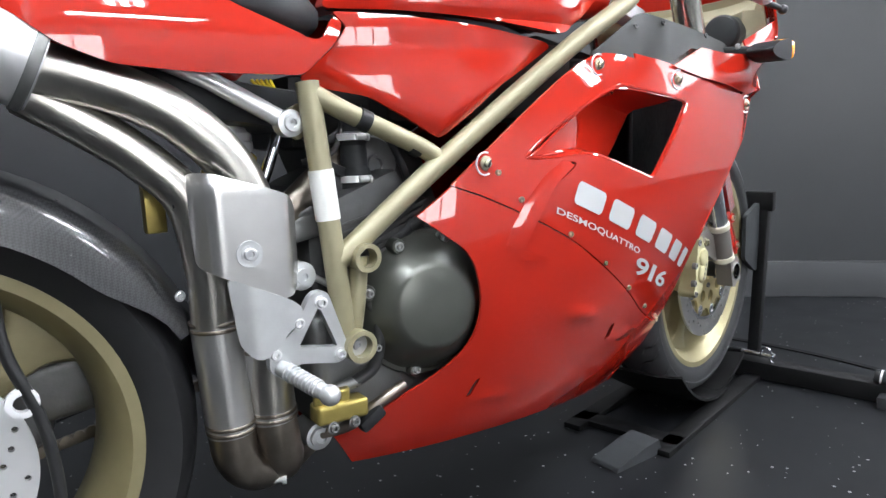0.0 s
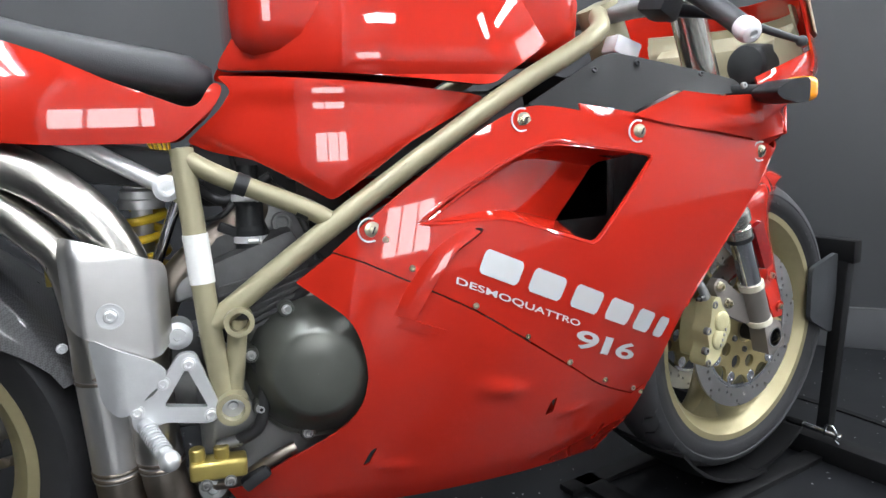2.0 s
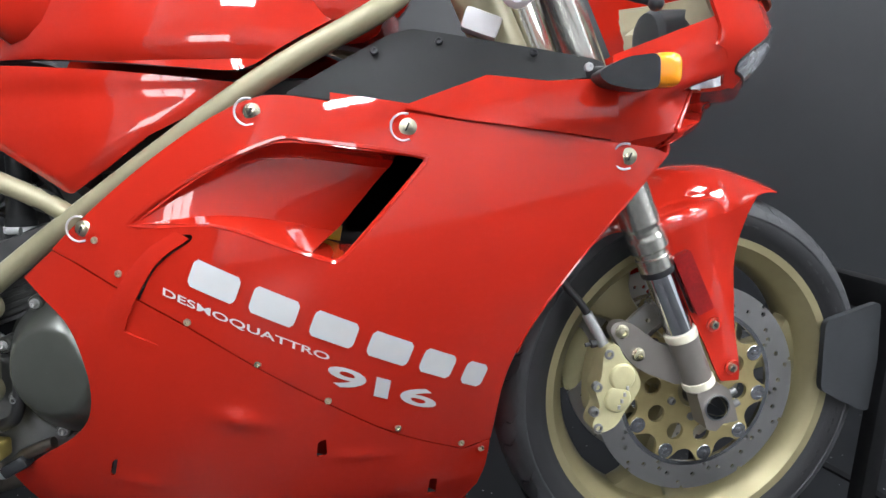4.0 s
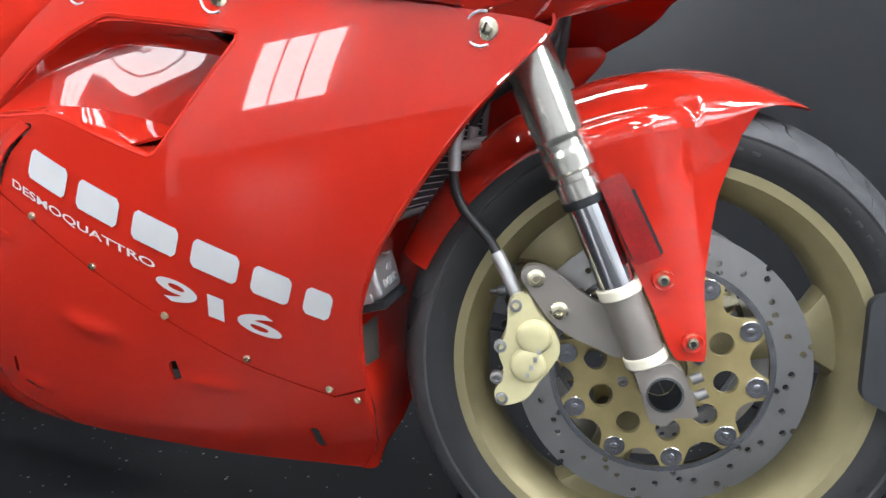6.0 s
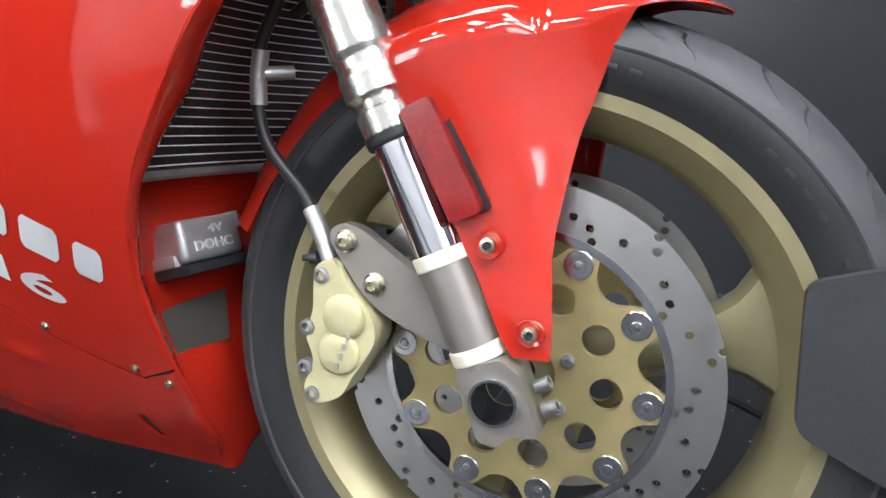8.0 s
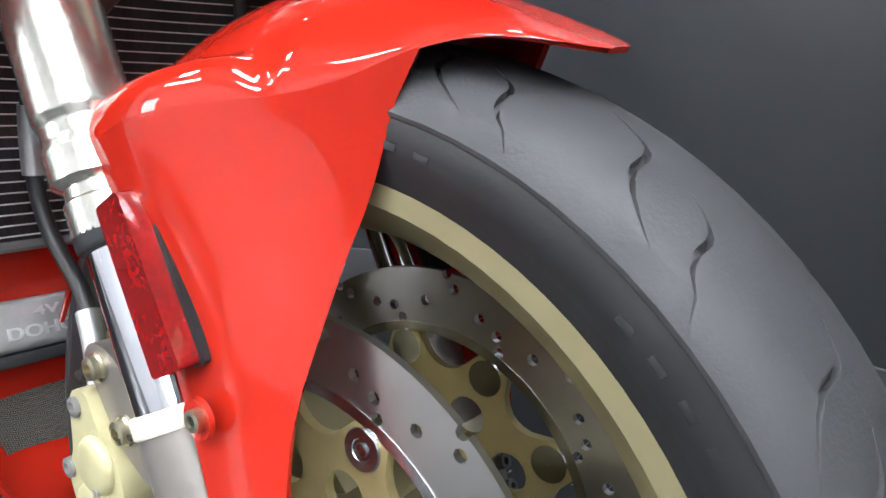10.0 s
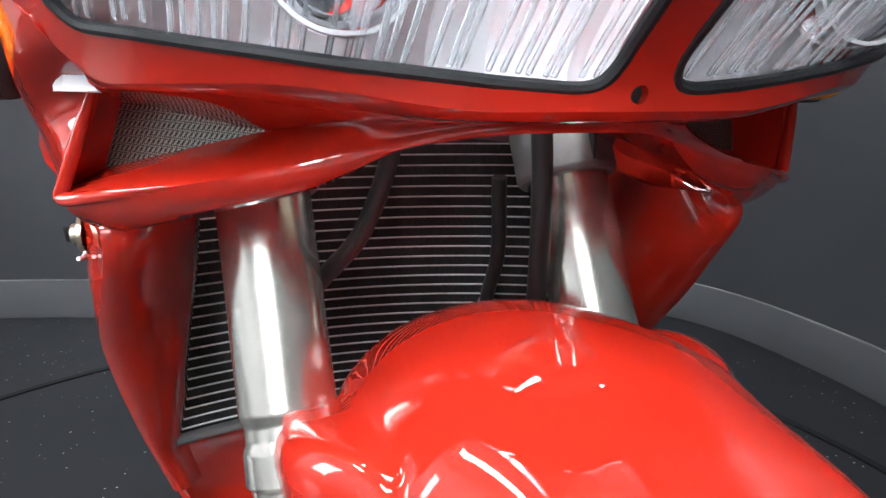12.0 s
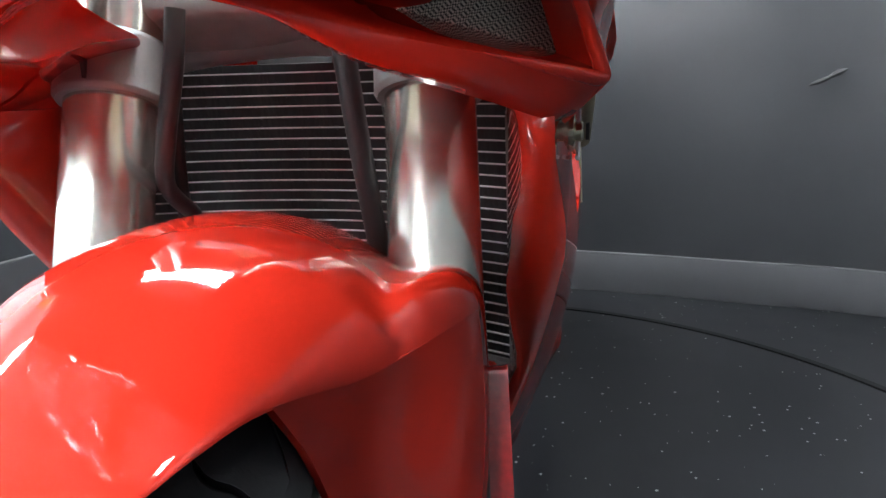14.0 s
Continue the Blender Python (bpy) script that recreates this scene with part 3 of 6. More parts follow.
for x, z in ((-0.778, 0.590), (-0.748, 0.552), (-0.667, 0.496), (-0.590, 0.443), (-0.513, 0.389), (-0.432, 0.338), (-0.352, 0.298), (-0.325, 0.282)):
    y = fair(x, z)
    bolt((x, y + 0.001, z), (0, -1, 0), 0.0042, 0.004, upper_right, FASTEN, "screw", False)

# ---- lettering ----
ALONG, RISE = Vector((0.335, 0, -0.151)), Vector((0.013, 0, 0.031))


def on_panel(bm, off):
    for v in bm.verts:
        v.co.y = fair(v.co.x, v.co.z) - off - max(0.0, v.co.y)
    return bm


# plain silver blocks that stand for the maker's mark
def decal_block(start, end):
    """A block of silver film with softened corners, laid on the curved panel."""
    rows = []
    for j in range(9):
        v = j / 8
        inset = 0.012 * max(0.0, abs(2 * v - 1) - 0.7) / 0.3
        rows.append([Vector((-0.664, 0, 0.541)) + ALONG * mix(start + inset, end - inset, i / 6) + RISE * v for i in range(7)])
    return part("decal", on_panel(loft(rows), 0.0014), DECAL, upper_right)


for start, end in ((0.0, 0.160), (0.205, 0.355), (0.405, 0.550), (0.595, 0.735), (0.775, 0.885), (0.925, 1.0)):
    decal_block(start, end)


def lettering(text, start, direction, up, bold, mat, lift=0.0013):
    """Words cut from film and laid on the curved panel."""
    cu = bpy.data.curves.new("words", "FONT")
    cu.body = text
    cu.size = 1.0
    cu.offset = bold
    ob = new("words", cu)
    me = bpy.data.meshes.new_from_object(ob.evaluated_get(bpy.context.evaluated_depsgraph_get()))
    bpy.data.objects.remove(ob)
    bpy.data.curves.remove(cu)
    bm = bmesh.new()
    bm.from_mesh(me)
    bpy.data.meshes.remove(me)
    xs = [v.co.x for v in bm.verts]
    ys = [v.co.y for v in bm.verts]
    bmesh.ops.subdivide_edges(bm, edges=bm.edges[:], cuts=1)
    bmesh.ops.triangulate(bm, faces=bm.faces[:])
    bmesh.ops.subdivide_edges(bm, edges=bm.edges[:], cuts=2, use_grid_fill=True)
    for v in bm.verts:
        s, h = (v.co.x - min(xs)) / (max(xs) - min(xs)), (v.co.y - min(ys)) / (max(ys) - min(ys))
        v.co = Vector(start) + Vector(direction) * s + Vector(up) * h
    return part("lettering", on_panel(bm, lift), mat, upper_right, smooth=False)


lettering("DESMOQUATTRO", (-0.694, 0, 0.527), (0.187, 0, -0.084), (0.002, 0, 0.0105), 0.014, DECAL)
for k, (digit, width) in enumerate((("9", 0.0400), ("1", 0.0150), ("6", 0.0400))):
    at = (0.0, 0.0500, 0.0775)[k]
    place = Vector((-0.513, 0, 0.4145)) + Vector((0.128, 0, -0.0525)) * (at / 0.1175)
    lettering(digit, place, Vector((0.128, 0, -0.0525)) * (width / 0.1175), (0.006, 0, 0.027), 0.020, DECAL, 0.0016)

# ---- nose ----
def nose_x(dy, z):
    bulge = 0.04 + 0.05 * step(0.745, 0.81, z) - 0.45 * max(0.0, z - 0.82) - 0.9 * max(0.0, 0.745 - z)
    return bulge - 2.6 * dy * dy - 6 * max(0.0, abs(dy) - 0.13) ** 2


def on_nose(dy, z, back=0.0):
    x = nose_x(dy, z)
    return (x - back, mid(x) + dy, z)


def low_edge(dy):
    d = abs(dy - 0.006)
    return 0.7455 + 0.009 * step(0.04, 0.12, d) + 0.045 * step(0.160, 0.212, d)


def ear_at(s, x, dy, z):
    return Vector((x, mid(x) + 0.003 + s * dy, z))


# lines that run from the middle of the nose out to the rim of an ear duct
REACH = [(d, 0, 0) for d in (0.0, 0.030, 0.058, 0.080, 0.100, 0.130, 0.158, 0.170)]
ROOF_END = [(0.027, 0.0, 0.7425), (0.018, 0.030, 0.7425), (-0.005, 0.057, 0.7415), (-0.036, 0.079, 0.739), (-0.071, 0.100, 0.735), (-0.0875, 0.130, 0.7413), (-0.104, 0.160, 0.7475), (-0.070, 0.168, 0.7535)]
FLOOR_END = [(0.024, 0.0, 0.7415), (0.015, 0.030, 0.7415), (-0.007, 0.0575, 0.7400), (-0.0365, 0.0795, 0.738), (-0.071, 0.100, 0.7345), (-0.0915, 0.135, 0.7255), (-0.112, 0.170, 0.716), (-0.094, 0.1895, 0.7065)]
DUCT_LIP = [(0.012, 0.0, 0.7405), (0.009, 0.030, 0.7400), (-0.012, 0.058, 0.7345), (-0.021, 0.078, 0.729), (-0.030, 0.100, 0.7222), (-0.048, 0.137, 0.7145), (-0.076, 0.172, 0.7070), (-0.096, 0.1905, 0.7035)]
ARCH = [(0.003, 0.0, 0.7375), (0.001, 0.028, 0.7365), (-0.014, 0.055, 0.7305), (-0.026, 0.075, 0.7195), (-0.038, 0.092, 0.711), (-0.066, 0.130, 0.6985), (-0.100, 0.165, 0.686), (-0.118, 0.1745, 0.684)]


def bend(a, c, b, n):
    return [a * (1 - k / n) ** 2 + c * 2 * (k / n) * (1 - k / n) + b * (k / n) ** 2 for k in range(n + 1)]


def nose_columns():
    """Columns of points from the arch over the radiator up to the brow of the nose, side by side, and which of them have no lower half."""
    sides = []
    for s in (-1, 1):
        cols = []
        lines = [smooth_line(t, 6) for t in (REACH, ROOF_END, FLOOR_END, DUCT_LIP, ARCH)]
        for d, c, e, f, g in zip(*lines):
            dy = 0.006 + s * d.x
            a = Vector(on_nose(dy, low_edge(dy)))
            c, e, f, g = (ear_at(s, *p) for p in (c, e, f, g))
            back = 0.030 + 0.075 * step(0.045, 0.110, d.x) - 0.02 * step(0.15, 0.17, d.x)
            low = [g + Vector((-back, -s * back * 0.16, 0.010 + back * 0.10)), g + Vector((-back * 0.7, -s * back * 0.10, 0.009 + back * 0.08)), g + Vector((-back * 0.35, -s * back * 0.03, 0.007)), g + Vector((-0.006, 0, 0.0035))]
            low += bend(g, (f + g) / 2 + Vector((0.006, s * 0.002, -0.0035)), f, 4)
            low += bend(f, f + Vector((-0.002, 0, 0.0035)), e, 5)[1:]
            low += [e.lerp(c, k / 4) for k in (1, 2, 3)]
            low += bend(c, a + Vector((-0.007, 0, -0.006)), a, 8)[:-1]
            cols.append((dy, d.x, low))
        for d in (0.178, 0.186, 0.194, 0.203, 0.211):
            cols.append((0.006 + s * d, d, None))
        sides.append(cols)
    out = sides[0][:0:-1] + sides[1]
    return [(d, low, [Vector(on_nose(dy, mix(low_edge(dy), 0.945, (j / 26) ** 1.15))) for j in range(27)]) for dy, d, low in out]


def nose_shell(cuts):
    """The brow of the nose, cut for the lamps, welded to the arched sheet below it with its two mouths."""
    columns = nose_columns()
    brow = boolean(loft([[high[j] for _, _, high in columns] for j in range(27)], 0.004), cuts)
    low = bmesh.new()
    cols = [(d, [low.verts.new(p) for p in line + high[:1]]) for d, line, high in columns if line]
    for (d, la), (e, lb) in zip(cols, cols[1:]):
        for j in range(len(la) - 1):
            if not (13 <= j <= 16 and 0.099 < (d + e) / 2 < 0.158):
                low.faces.new((la[j], lb[j], lb[j + 1], la[j + 1]))
    out = join(brow, low)
    bmesh.ops.remove_doubles(out, verts=out.verts[:], dist=0.00005)
    return out


LAMP = [(0.0095, 0.760), (0.013, 0.754), (0.020, 0.7525), (0.045, 0.7545), (0.09, 0.760), (0.134, 0.767), (0.169, 0.7735), (0.179, 0.784), (0.174, 0.80), (0.143, 0.825), (0.08, 0.838), (0.02, 0.838), (0.0095, 0.828)]


def lamp_line(s, grow=0.0):
    """The outline of a lamp opening as offsets from the nose's middle line."""
    return cornered([(0.006 + s * (y + (grow if y > 0.05 else -grow)), z + (grow if z > 0.79 else -grow)) for y, z in LAMP], 0.005)


def lamp_prism(s, grow=0.0):
    return prism([(on_nose(dy, z)[1], z) for dy, z in lamp_line(s, grow)], -0.2, 0.3, "x")


hole = on_nose(0.006, 0.7508)
drill = moved(turned([(0.0001, -0.1), (0.0030, -0.1), (0.0030, 0.1), (0.0001, 0.1)], 16, "x"), Matrix.Translation(hole))
nose = part("nose_fairing", nose_shell([lamp_prism(s) for s in (-1, 1)] + [drill]), RED, bike, "glossy red nose cowl with twin lamp openings", sharp=60)
# Black plug that paints the shade inside the drilled hole.
part("hole_dark", rod((hole[0] - 0.012, hole[1], hole[2]), (hole[0] + 1, hole[1], hole[2]), [(0.0050, 0), (0.0050, 0.005)], 14), SHADE_BLACK, nose)

for s in (-1, 1):
    line = lamp_line(s)
    fine = [(mix(a[0], b[0], k / 6), mix(a[1], b[1], k / 6)) for a, b in zip(line, line[1:] + line[:1]) for k in range(6)]
    lamp = part("headlight", tube([on_nose(y, z, 0.002) for y, z in fine + fine[:1]], 0.0024, 8, 1, smooth=False), PLASTIC, bike, "twin lens headlight with a black rubber seal")
    lo, hi = 0.006 + s * 0.0075, 0.006 + s * 0.19
    lens = loft([[on_nose(dy, mix(0.750, 0.842, j / 10), 0.005) for dy in (mix(lo, hi, i / 30) for i in range(31))] for j in range(11)], 0.003)
    gl = part("lens", boolean(lens, [lamp_prism(s, 0.001)], "INTERSECT"), GLASS, lamp, "clear ribbed glass lens")
    gl.visible_shadow = False
    for i in range(40):
        dy = 0.006 + s * (mix(0.014, 0.178, i / 39) + 0.0007 * math.sin(i * 2.7))
        if (i * 7) % 11 in (3, 8):
            continue
        z0 = 0.756 + 0.09 * max(0.0, abs(dy) - 0.02) * (1 + 0.6 * (abs(dy) > 0.14))
        rb = part("rib", tube([on_nose(dy, z, 0.0085) for z in (z0 + 0.001, 0.785, 0.81)], 0.0011, 6, 2), RIB, lamp)
        rb.visible_shadow = False
    bowl = []
    for j in range(13):
        g = j / 12
        bowl.append([on_nose(mix(lo, hi, i / 30), mix(0.752, 0.842, g), 0.010 + 0.065 * math.sin(math.pi * (0.02 + 0.96 * i / 30)) ** 0.7 * math.sin(math.pi * (0.04 + 0.92 * g)) ** 0.7 + 0.004 * math.sin(i * 1.9)) for i in range(31)])
    part("reflector_bowl", loft(bowl, 0.002), BULBBOWL, lamp, "chromed reflector")
    ball = bmesh.new()
    bmesh.ops.create_uvsphere(ball, u_segments=32, v_segments=18, radius=0.023)
    c = Vector(on_nose(0.006 + s * 0.095, 0.792, 0.040))
    part("projector", moved(ball, Matrix.Translation(c)), CHROME if s < 0 else GLASS, lamp)
    part("projector_ring", moved(turned([(0.0225, -0.002), (0.0240, -0.002), (0.0240, 0.002), (0.0225, 0.002)], 36, "x"), Matrix.Translation(c + Vector((0.010, 0, 0)))), BRIGHTALU, lamp)

    # the ear duct beside the lamp: its rolled rim and the mesh inside
    corner, top = ear_at(s, -0.096, 0.1905, 0.7035), ear_at(s, -0.070, 0.168, 0.7545)
    ear = part("duct_rim", tube([ear_at(s, *DUCT_LIP[5]), ear_at(s, *DUCT_LIP[6]), corner + Vector((0.002, -s * 0.002, 0.0005)), corner.lerp(top, 0.14), corner.lerp(top, 0.6), top], 0.003, 10, 5, radii=[0.0004, 0.0028, 0.0036, 0.0036, 0.0034, 0.0030, 0.0012]), RED, nose)
    tip, low, high = ear_at(s, -0.073, 0.097, 0.7350), ear_at(s, -0.114, 0.172, 0.7155), ear_at(s, -0.106, 0.161, 0.7485)
    part("mesh_grille", loft([[tip.lerp(low, i / 12).lerp(tip.lerp(high, i / 12), j / 6) for j in range(7)] for i in range(13)], 0.0015), MESH, nose, "fine grey wire mesh")
    # the flank runs from the rim and the nose's outer edge back to the side panel
    ahead = smooth_line([corner, corner.lerp(top, 0.5), top] + [Vector(on_nose(0.006 + s * d, low_edge(0.006 + s * d))) for d in (0.180, 0.192, 0.203)] + [Vector(on_nose(0.006 + s * 0.206, z)) for z in (0.815, 0.835)], 4)
    behind = smooth_line([ear_at(s, -0.175, d, z) for d, z in ((0.189, 0.690), (0.1965, 0.7035), (0.2015, 0.718), (0.203, 0.738), (0.202, 0.752), (0.200, 0.764), (0.197, 0.778), (0.192, 0.79))], 4)
    rows = []
    for p, q in zip(ahead, behind):
        c = p.lerp(q, 0.35)
        c.y = mid(-0.12) + 0.003 + s * (abs(q.y - mid(q.x) - 0.003) + 0.006)
        rows.append([p * (1 - k / 10) ** 2 + c * 2 * (k / 10) * (1 - k / 10) + q * (k / 10) ** 2 for k in range(11)])
    part("flank", loft(rows, 0.003), RED, nose)
    side = fair if s < 0 else left_fair
    over, under = [corner.lerp(behind[0], k / 6) for k in range(7)], [ear_at(s, *ARCH[-1]).lerp(Vector((-0.178, side(-0.178, 0.689) - s * 0.003, 0.689)), k / 6) for k in range(7)]
    part("lower_flank", loft([[p.lerp(q, j / 3) for j in range(4)] for p, q in zip(over, under)], 0.002), RED, nose)
# olive inner moulding behind the lamps
part("nose_liner", loft([[on_nose(dy, mix(0.862, 0.938, j / 8), -0.010) for dy in (mix(-0.196, 0.202, i / 40) for i in range(41))] for j in range(9)], 0.002), OLIVE, nose, "olive inner skin of the nose")
inner = []
for j in range(9):
    z = mix(0.775, 0.905, j / 8)
    inner.append([(nose_x(dy, z) - 0.020 - 0.068 * (1 - step(0.848, 0.885, z)) * (1 - step(0.15, 0.19, abs(dy))), mid(0) + dy, z) for dy in (mix(-0.19, 0.19, i / 20) for i in range(21))])
part("lamp_housing", loft(inner, 0.004), OLIVE, bike, "olive moulded back of the lamp unit")
part("lamp_cap", rod((-0.06, -0.10, 0.818), (-0.33, -0.17, 0.808), [(0.036, 0), (0.036, 0.05), (0.032, 0.058), (0.02, 0.062)], 28), PLASTIC, bike, "round black rubber cap")
# nose sides
NOSESIDE = [(-0.416, 0.736), (-0.318, 0.770), (-0.25, 0.762), (-0.17, 0.764), (-0.171, 0.72), (-0.173, 0.6955), (-0.253, 0.708), (-0.349, 0.722)]


def nose_flank(x, z):
    return fair(x, z) - 0.003 - 0.017 * step(0.690, 0.722, z) * step(-0.34, -0.18, x)


part("nose_side", skin(NOSESIDE, nose_flank, 0.004, 0.010), RED, bike)
part("nose_side", skin(NOSESIDE, lambda x, z: 2 * mid(x) + 0.006 - nose_flank(x, z), -0.004, 0.010), RED, bike)
FLANGE = dense([(-0.172, 0.6935)] + TOPEDGE[1:5], 3)
FLANGE = [(x, z + 0.010) for x, z in FLANGE] + [(x, z - 0.010) for x, z in FLANGE[::-1]]
part("seam_flange", skin(FLANGE, lambda x, z: fair(x, z) + 0.005, 0.003, 0.010), RED, bike)
part("seam_flange", skin(FLANGE, lambda x, z: left_fair(x, z) - 0.005, -0.003, 0.010), RED, bike)
BLACKPANEL = [(-0.557, 0.755), (-0.50, 0.786), (-0.43, 0.823), (-0.405, 0.829), (-0.37, 0.823), (-0.25, 0.801), (-0.185, 0.789), (-0.165, 0.770), (-0.25, 0.764), (-0.315, 0.772), (-0.41, 0.737), (-0.49, 0.746)]
bp_ = part("inner_panel", skin(cornered(BLACKPANEL, 0.008), lambda x, z: -0.196 + 0.45 * (z - 0.76) + 0.5 * (x + 0.36) ** 2 + 1.2 * (z - 0.775) ** 2, 0.003, 0.008), BLACKSTEEL, bike, "satin black inner dash panel")
part("inner_panel", skin(cornered(BLACKPANEL, 0.008), lambda x, z: 2 * mid(-0.3) + 0.196 - 0.45 * (z - 0.76), -0.003, 0.010), BLACKSTEEL, bike, "satin black inner dash panel")
for x, z in ((-0.448, 0.802), (-0.372, 0.812), (-0.262, 0.796)):
    bolt((x, -0.196 + 0.45 * (z - 0.76), z), (0, -1, 0.4), 0.0045, 0.003, bp_, PLASTIC, "screw", False)

# front cheeks: the rounded returns between the panel edge and the radiator
def between_pairs(table, x):
    for (a, u), (b, v) in zip(table, table[1:]):
        if x <= b:
            return mix(u, v, max(0.0, (x - a) / (b - a)))
    return mix(u, v, (x - a) / (b - a))


CHEEK_X = [(0.437, -0.258), (0.490, -0.232), (0.540, -0.219), (0.590, -0.209), (0.640, -0.188), (0.690, -0.152)]
CHEEK_IN = [(0.437, 0.168), (0.490, 0.160), (0.540, 0.153), (0.590, 0.150), (0.640, 0.146), (0.690, 0.143)]
for sf, sg in ((fair, 1), (left_fair, -1)):
    rows = []
    for x, z in dense([(-0.283, 0.437)] + FRONT[2:] + [(-0.104, 0.694)], 4):
        y = sf(x, z)
        xi = min(between_pairs(CHEEK_X, z), x - 0.014)
        yi = mid(x) + 0.003 - sg * min(between_pairs(CHEEK_IN, z), sg * (mid(x) - y) - 0.012)
        p, q = Vector((x - 0.001, y + sg * 0.0005, z)), Vector((xi, yi, z))
        rows.append(bend(p, Vector((x + 0.006, mix(y, yi, 0.5), z)), q, 8) + [q + Vector((-0.010, sg * 0.001, 0)), q + Vector((-0.075, -sg * 0.010, 0.002))])
    part("cheek", loft(rows, 0.003), RED, bike)


# the red wall below the radiator, running down into the belly's rounded bow
def edge_x(z):
    return between_pairs([(0.148, -0.365), (0.200, -0.331), (0.250, -0.319), (0.300, -0.313), (0.399, -0.297), (0.475, -0.266)], z)


def cowl(s, z, off=0.0):
    """A point of the wall; s across from -1 to 1."""
    ex = edge_x(z)
    cx = between_pairs([(0.148, -0.352), (0.20, -0.340), (0.262, -0.331), (0.282, -0.334), (0.300, -0.344), (0.40, -0.345), (0.49, -0.335)], z)
    yr = lower_fair(ex, z) + 0.0035
    yc = mid(-0.32)
    x = mix(cx, ex - 0.001, abs(s) ** 5)
    return (x + off, yc + s * (yc - yr), z)


part("lower_cowl", loft([[cowl(k / 16, mix(0.149, 0.487, j / 40)) for k in range(-16, 17)] for j in range(41)], 0.004), RED, bike, "glossy red inner wall below the radiator")
part("vent_mesh", loft([[cowl(-mix(0.83, 0.08, k / 8), mix(0.306 - 0.004 * k / 8, 0.352 + 0.006 * k / 8, j / 4), 0.0025) for k in range(9)] for j in range(5)], 0.002), MESH, bike, "small wire mesh vent")
part("rivet", rod(cowl(-0.80, 0.385, -0.001), Vector(cowl(-0.80, 0.385)) + Vector((1, -0.4, 0)), [(0.0042, 0), (0.0042, 0.003), (0.002, 0.004)], 12), FASTEN, bike)

# ---- radiator ----
def rad(u, z, off=0.0):
    """A point of the radiator's curved face; u across from -1 to 1."""
    y = mid(-0.28) + 0.005 + 0.158 * u
    return (-0.295 + 0.035 * u * u + 0.12 * (z - 0.6) + off, y, z)


radiator = part("radiator", loft([[rad(u / 12, z) for u in range(-12, 13)] for z in (0.488, 0.53, 0.57, 0.61, 0.65, 0.719)], 0.002), CORE, bike, "curved black radiator core with bright tubes")
for k in range(27):
    z = 0.494 + 0.0084 * k
    part("tube", loft([[rad(u / 12, z - 0.0005, 0.0025) for u in range(-12, 13)], [rad(u / 12, z + 0.0005, 0.0025) for u in range(-12, 13)]], 0.0012), FIN, radiator)
for u in (-1.02, 1.02):
    part("side_tank", tube([rad(u, 0.488, 0.002), rad(u, 0.60, 0.002), rad(u, 0.719, 0.002)], 0.006, 8), CAST, radiator)
part("bottom_rail", tube([rad(u / 6, 0.486, 0.004) for u in range(-6, 7)], 0.0045, 8, 3), CAST, radiator)
part("top_hose", tube([(-0.225, -0.15, 0.718), (-0.228, -0.10, 0.735), (-0.232, -0.03, 0.743), (-0.232, 0.02, 0.743), (-0.228, 0.09, 0.735), (-0.225, 0.14, 0.718)], 0.022, 20), TANKGREY, bike, "grey moulded pipe above the radiator")
part("cable", tube([(-0.12, -0.026, 0.745), (-0.118, -0.030, 0.715), (-0.125, -0.045, 0.675), (-0.15, -0.065, 0.645), (-0.19, -0.075, 0.62)], 0.0055, 10), HOSE, bike, "black rubber hose")
part("cable", tube([(-0.13, 0.060, 0.745), (-0.135, 0.064, 0.69), (-0.15, 0.068, 0.62), (-0.17, 0.07, 0.56)], 0.0065, 10), HOSE, bike, "black rubber hose")

# engine seen behind the front wheel
CAM = pose(-0.328, -0.088, 0.416, 0, -14, 8)
cover = part("cam_cover", moved(join(box((0.050, 0.080, 0.042), Matrix(), 0.008, 3), box((0.040, 0.088, 0.012), pose(-0.006, 0, -0.016), 0.004), moved(turned([(0.0001, -0.008), (0.007, -0.008), (0.007, 0.008), (0.0001, 0.008)], 16, "z"), Matrix.Translation((0.014, 0.043, 0.014)))), CAM), CAMALU, bike, "silver cast cam cover with raised characters")
part("gasket", moved(box((0.054, 0.086, 0.010), pose(0.001, 0, -0.0265), 0.003), CAM), PLASTIC, cover)


def raised(text, parent, place, width, height, mat):
    """Cast letters standing a little proud of a face that looks along the place's x axis."""
    cu = bpy.data.curves.new("words", "FONT")
    cu.body, cu.size, cu.extrude, cu.offset = text, 1.0, 0.05, 0.02
    ob = new("words", cu)
    me = bpy.data.meshes.new_from_object(ob.evaluated_get(bpy.context.evaluated_depsgraph_get()))
    bpy.data.objects.remove(ob)
    bpy.data.curves.remove(cu)
    bm = bmesh.new()
    bm.from_mesh(me)
    bpy.data.meshes.remove(me)
    xs, ys = [v.co.x for v in bm.verts], [v.co.y for v in bm.verts]
    for v in bm.verts:
        v.co = Vector((v.co.z * 0.016, ((v.co.x - min(xs)) / (max(xs) - min(xs)) - 0.5) * width, ((v.co.y - min(ys)) / (max(ys) - min(ys)) - 0.5) * height))
    return part("lettering", moved(bm, place), mat, parent, smooth=False)


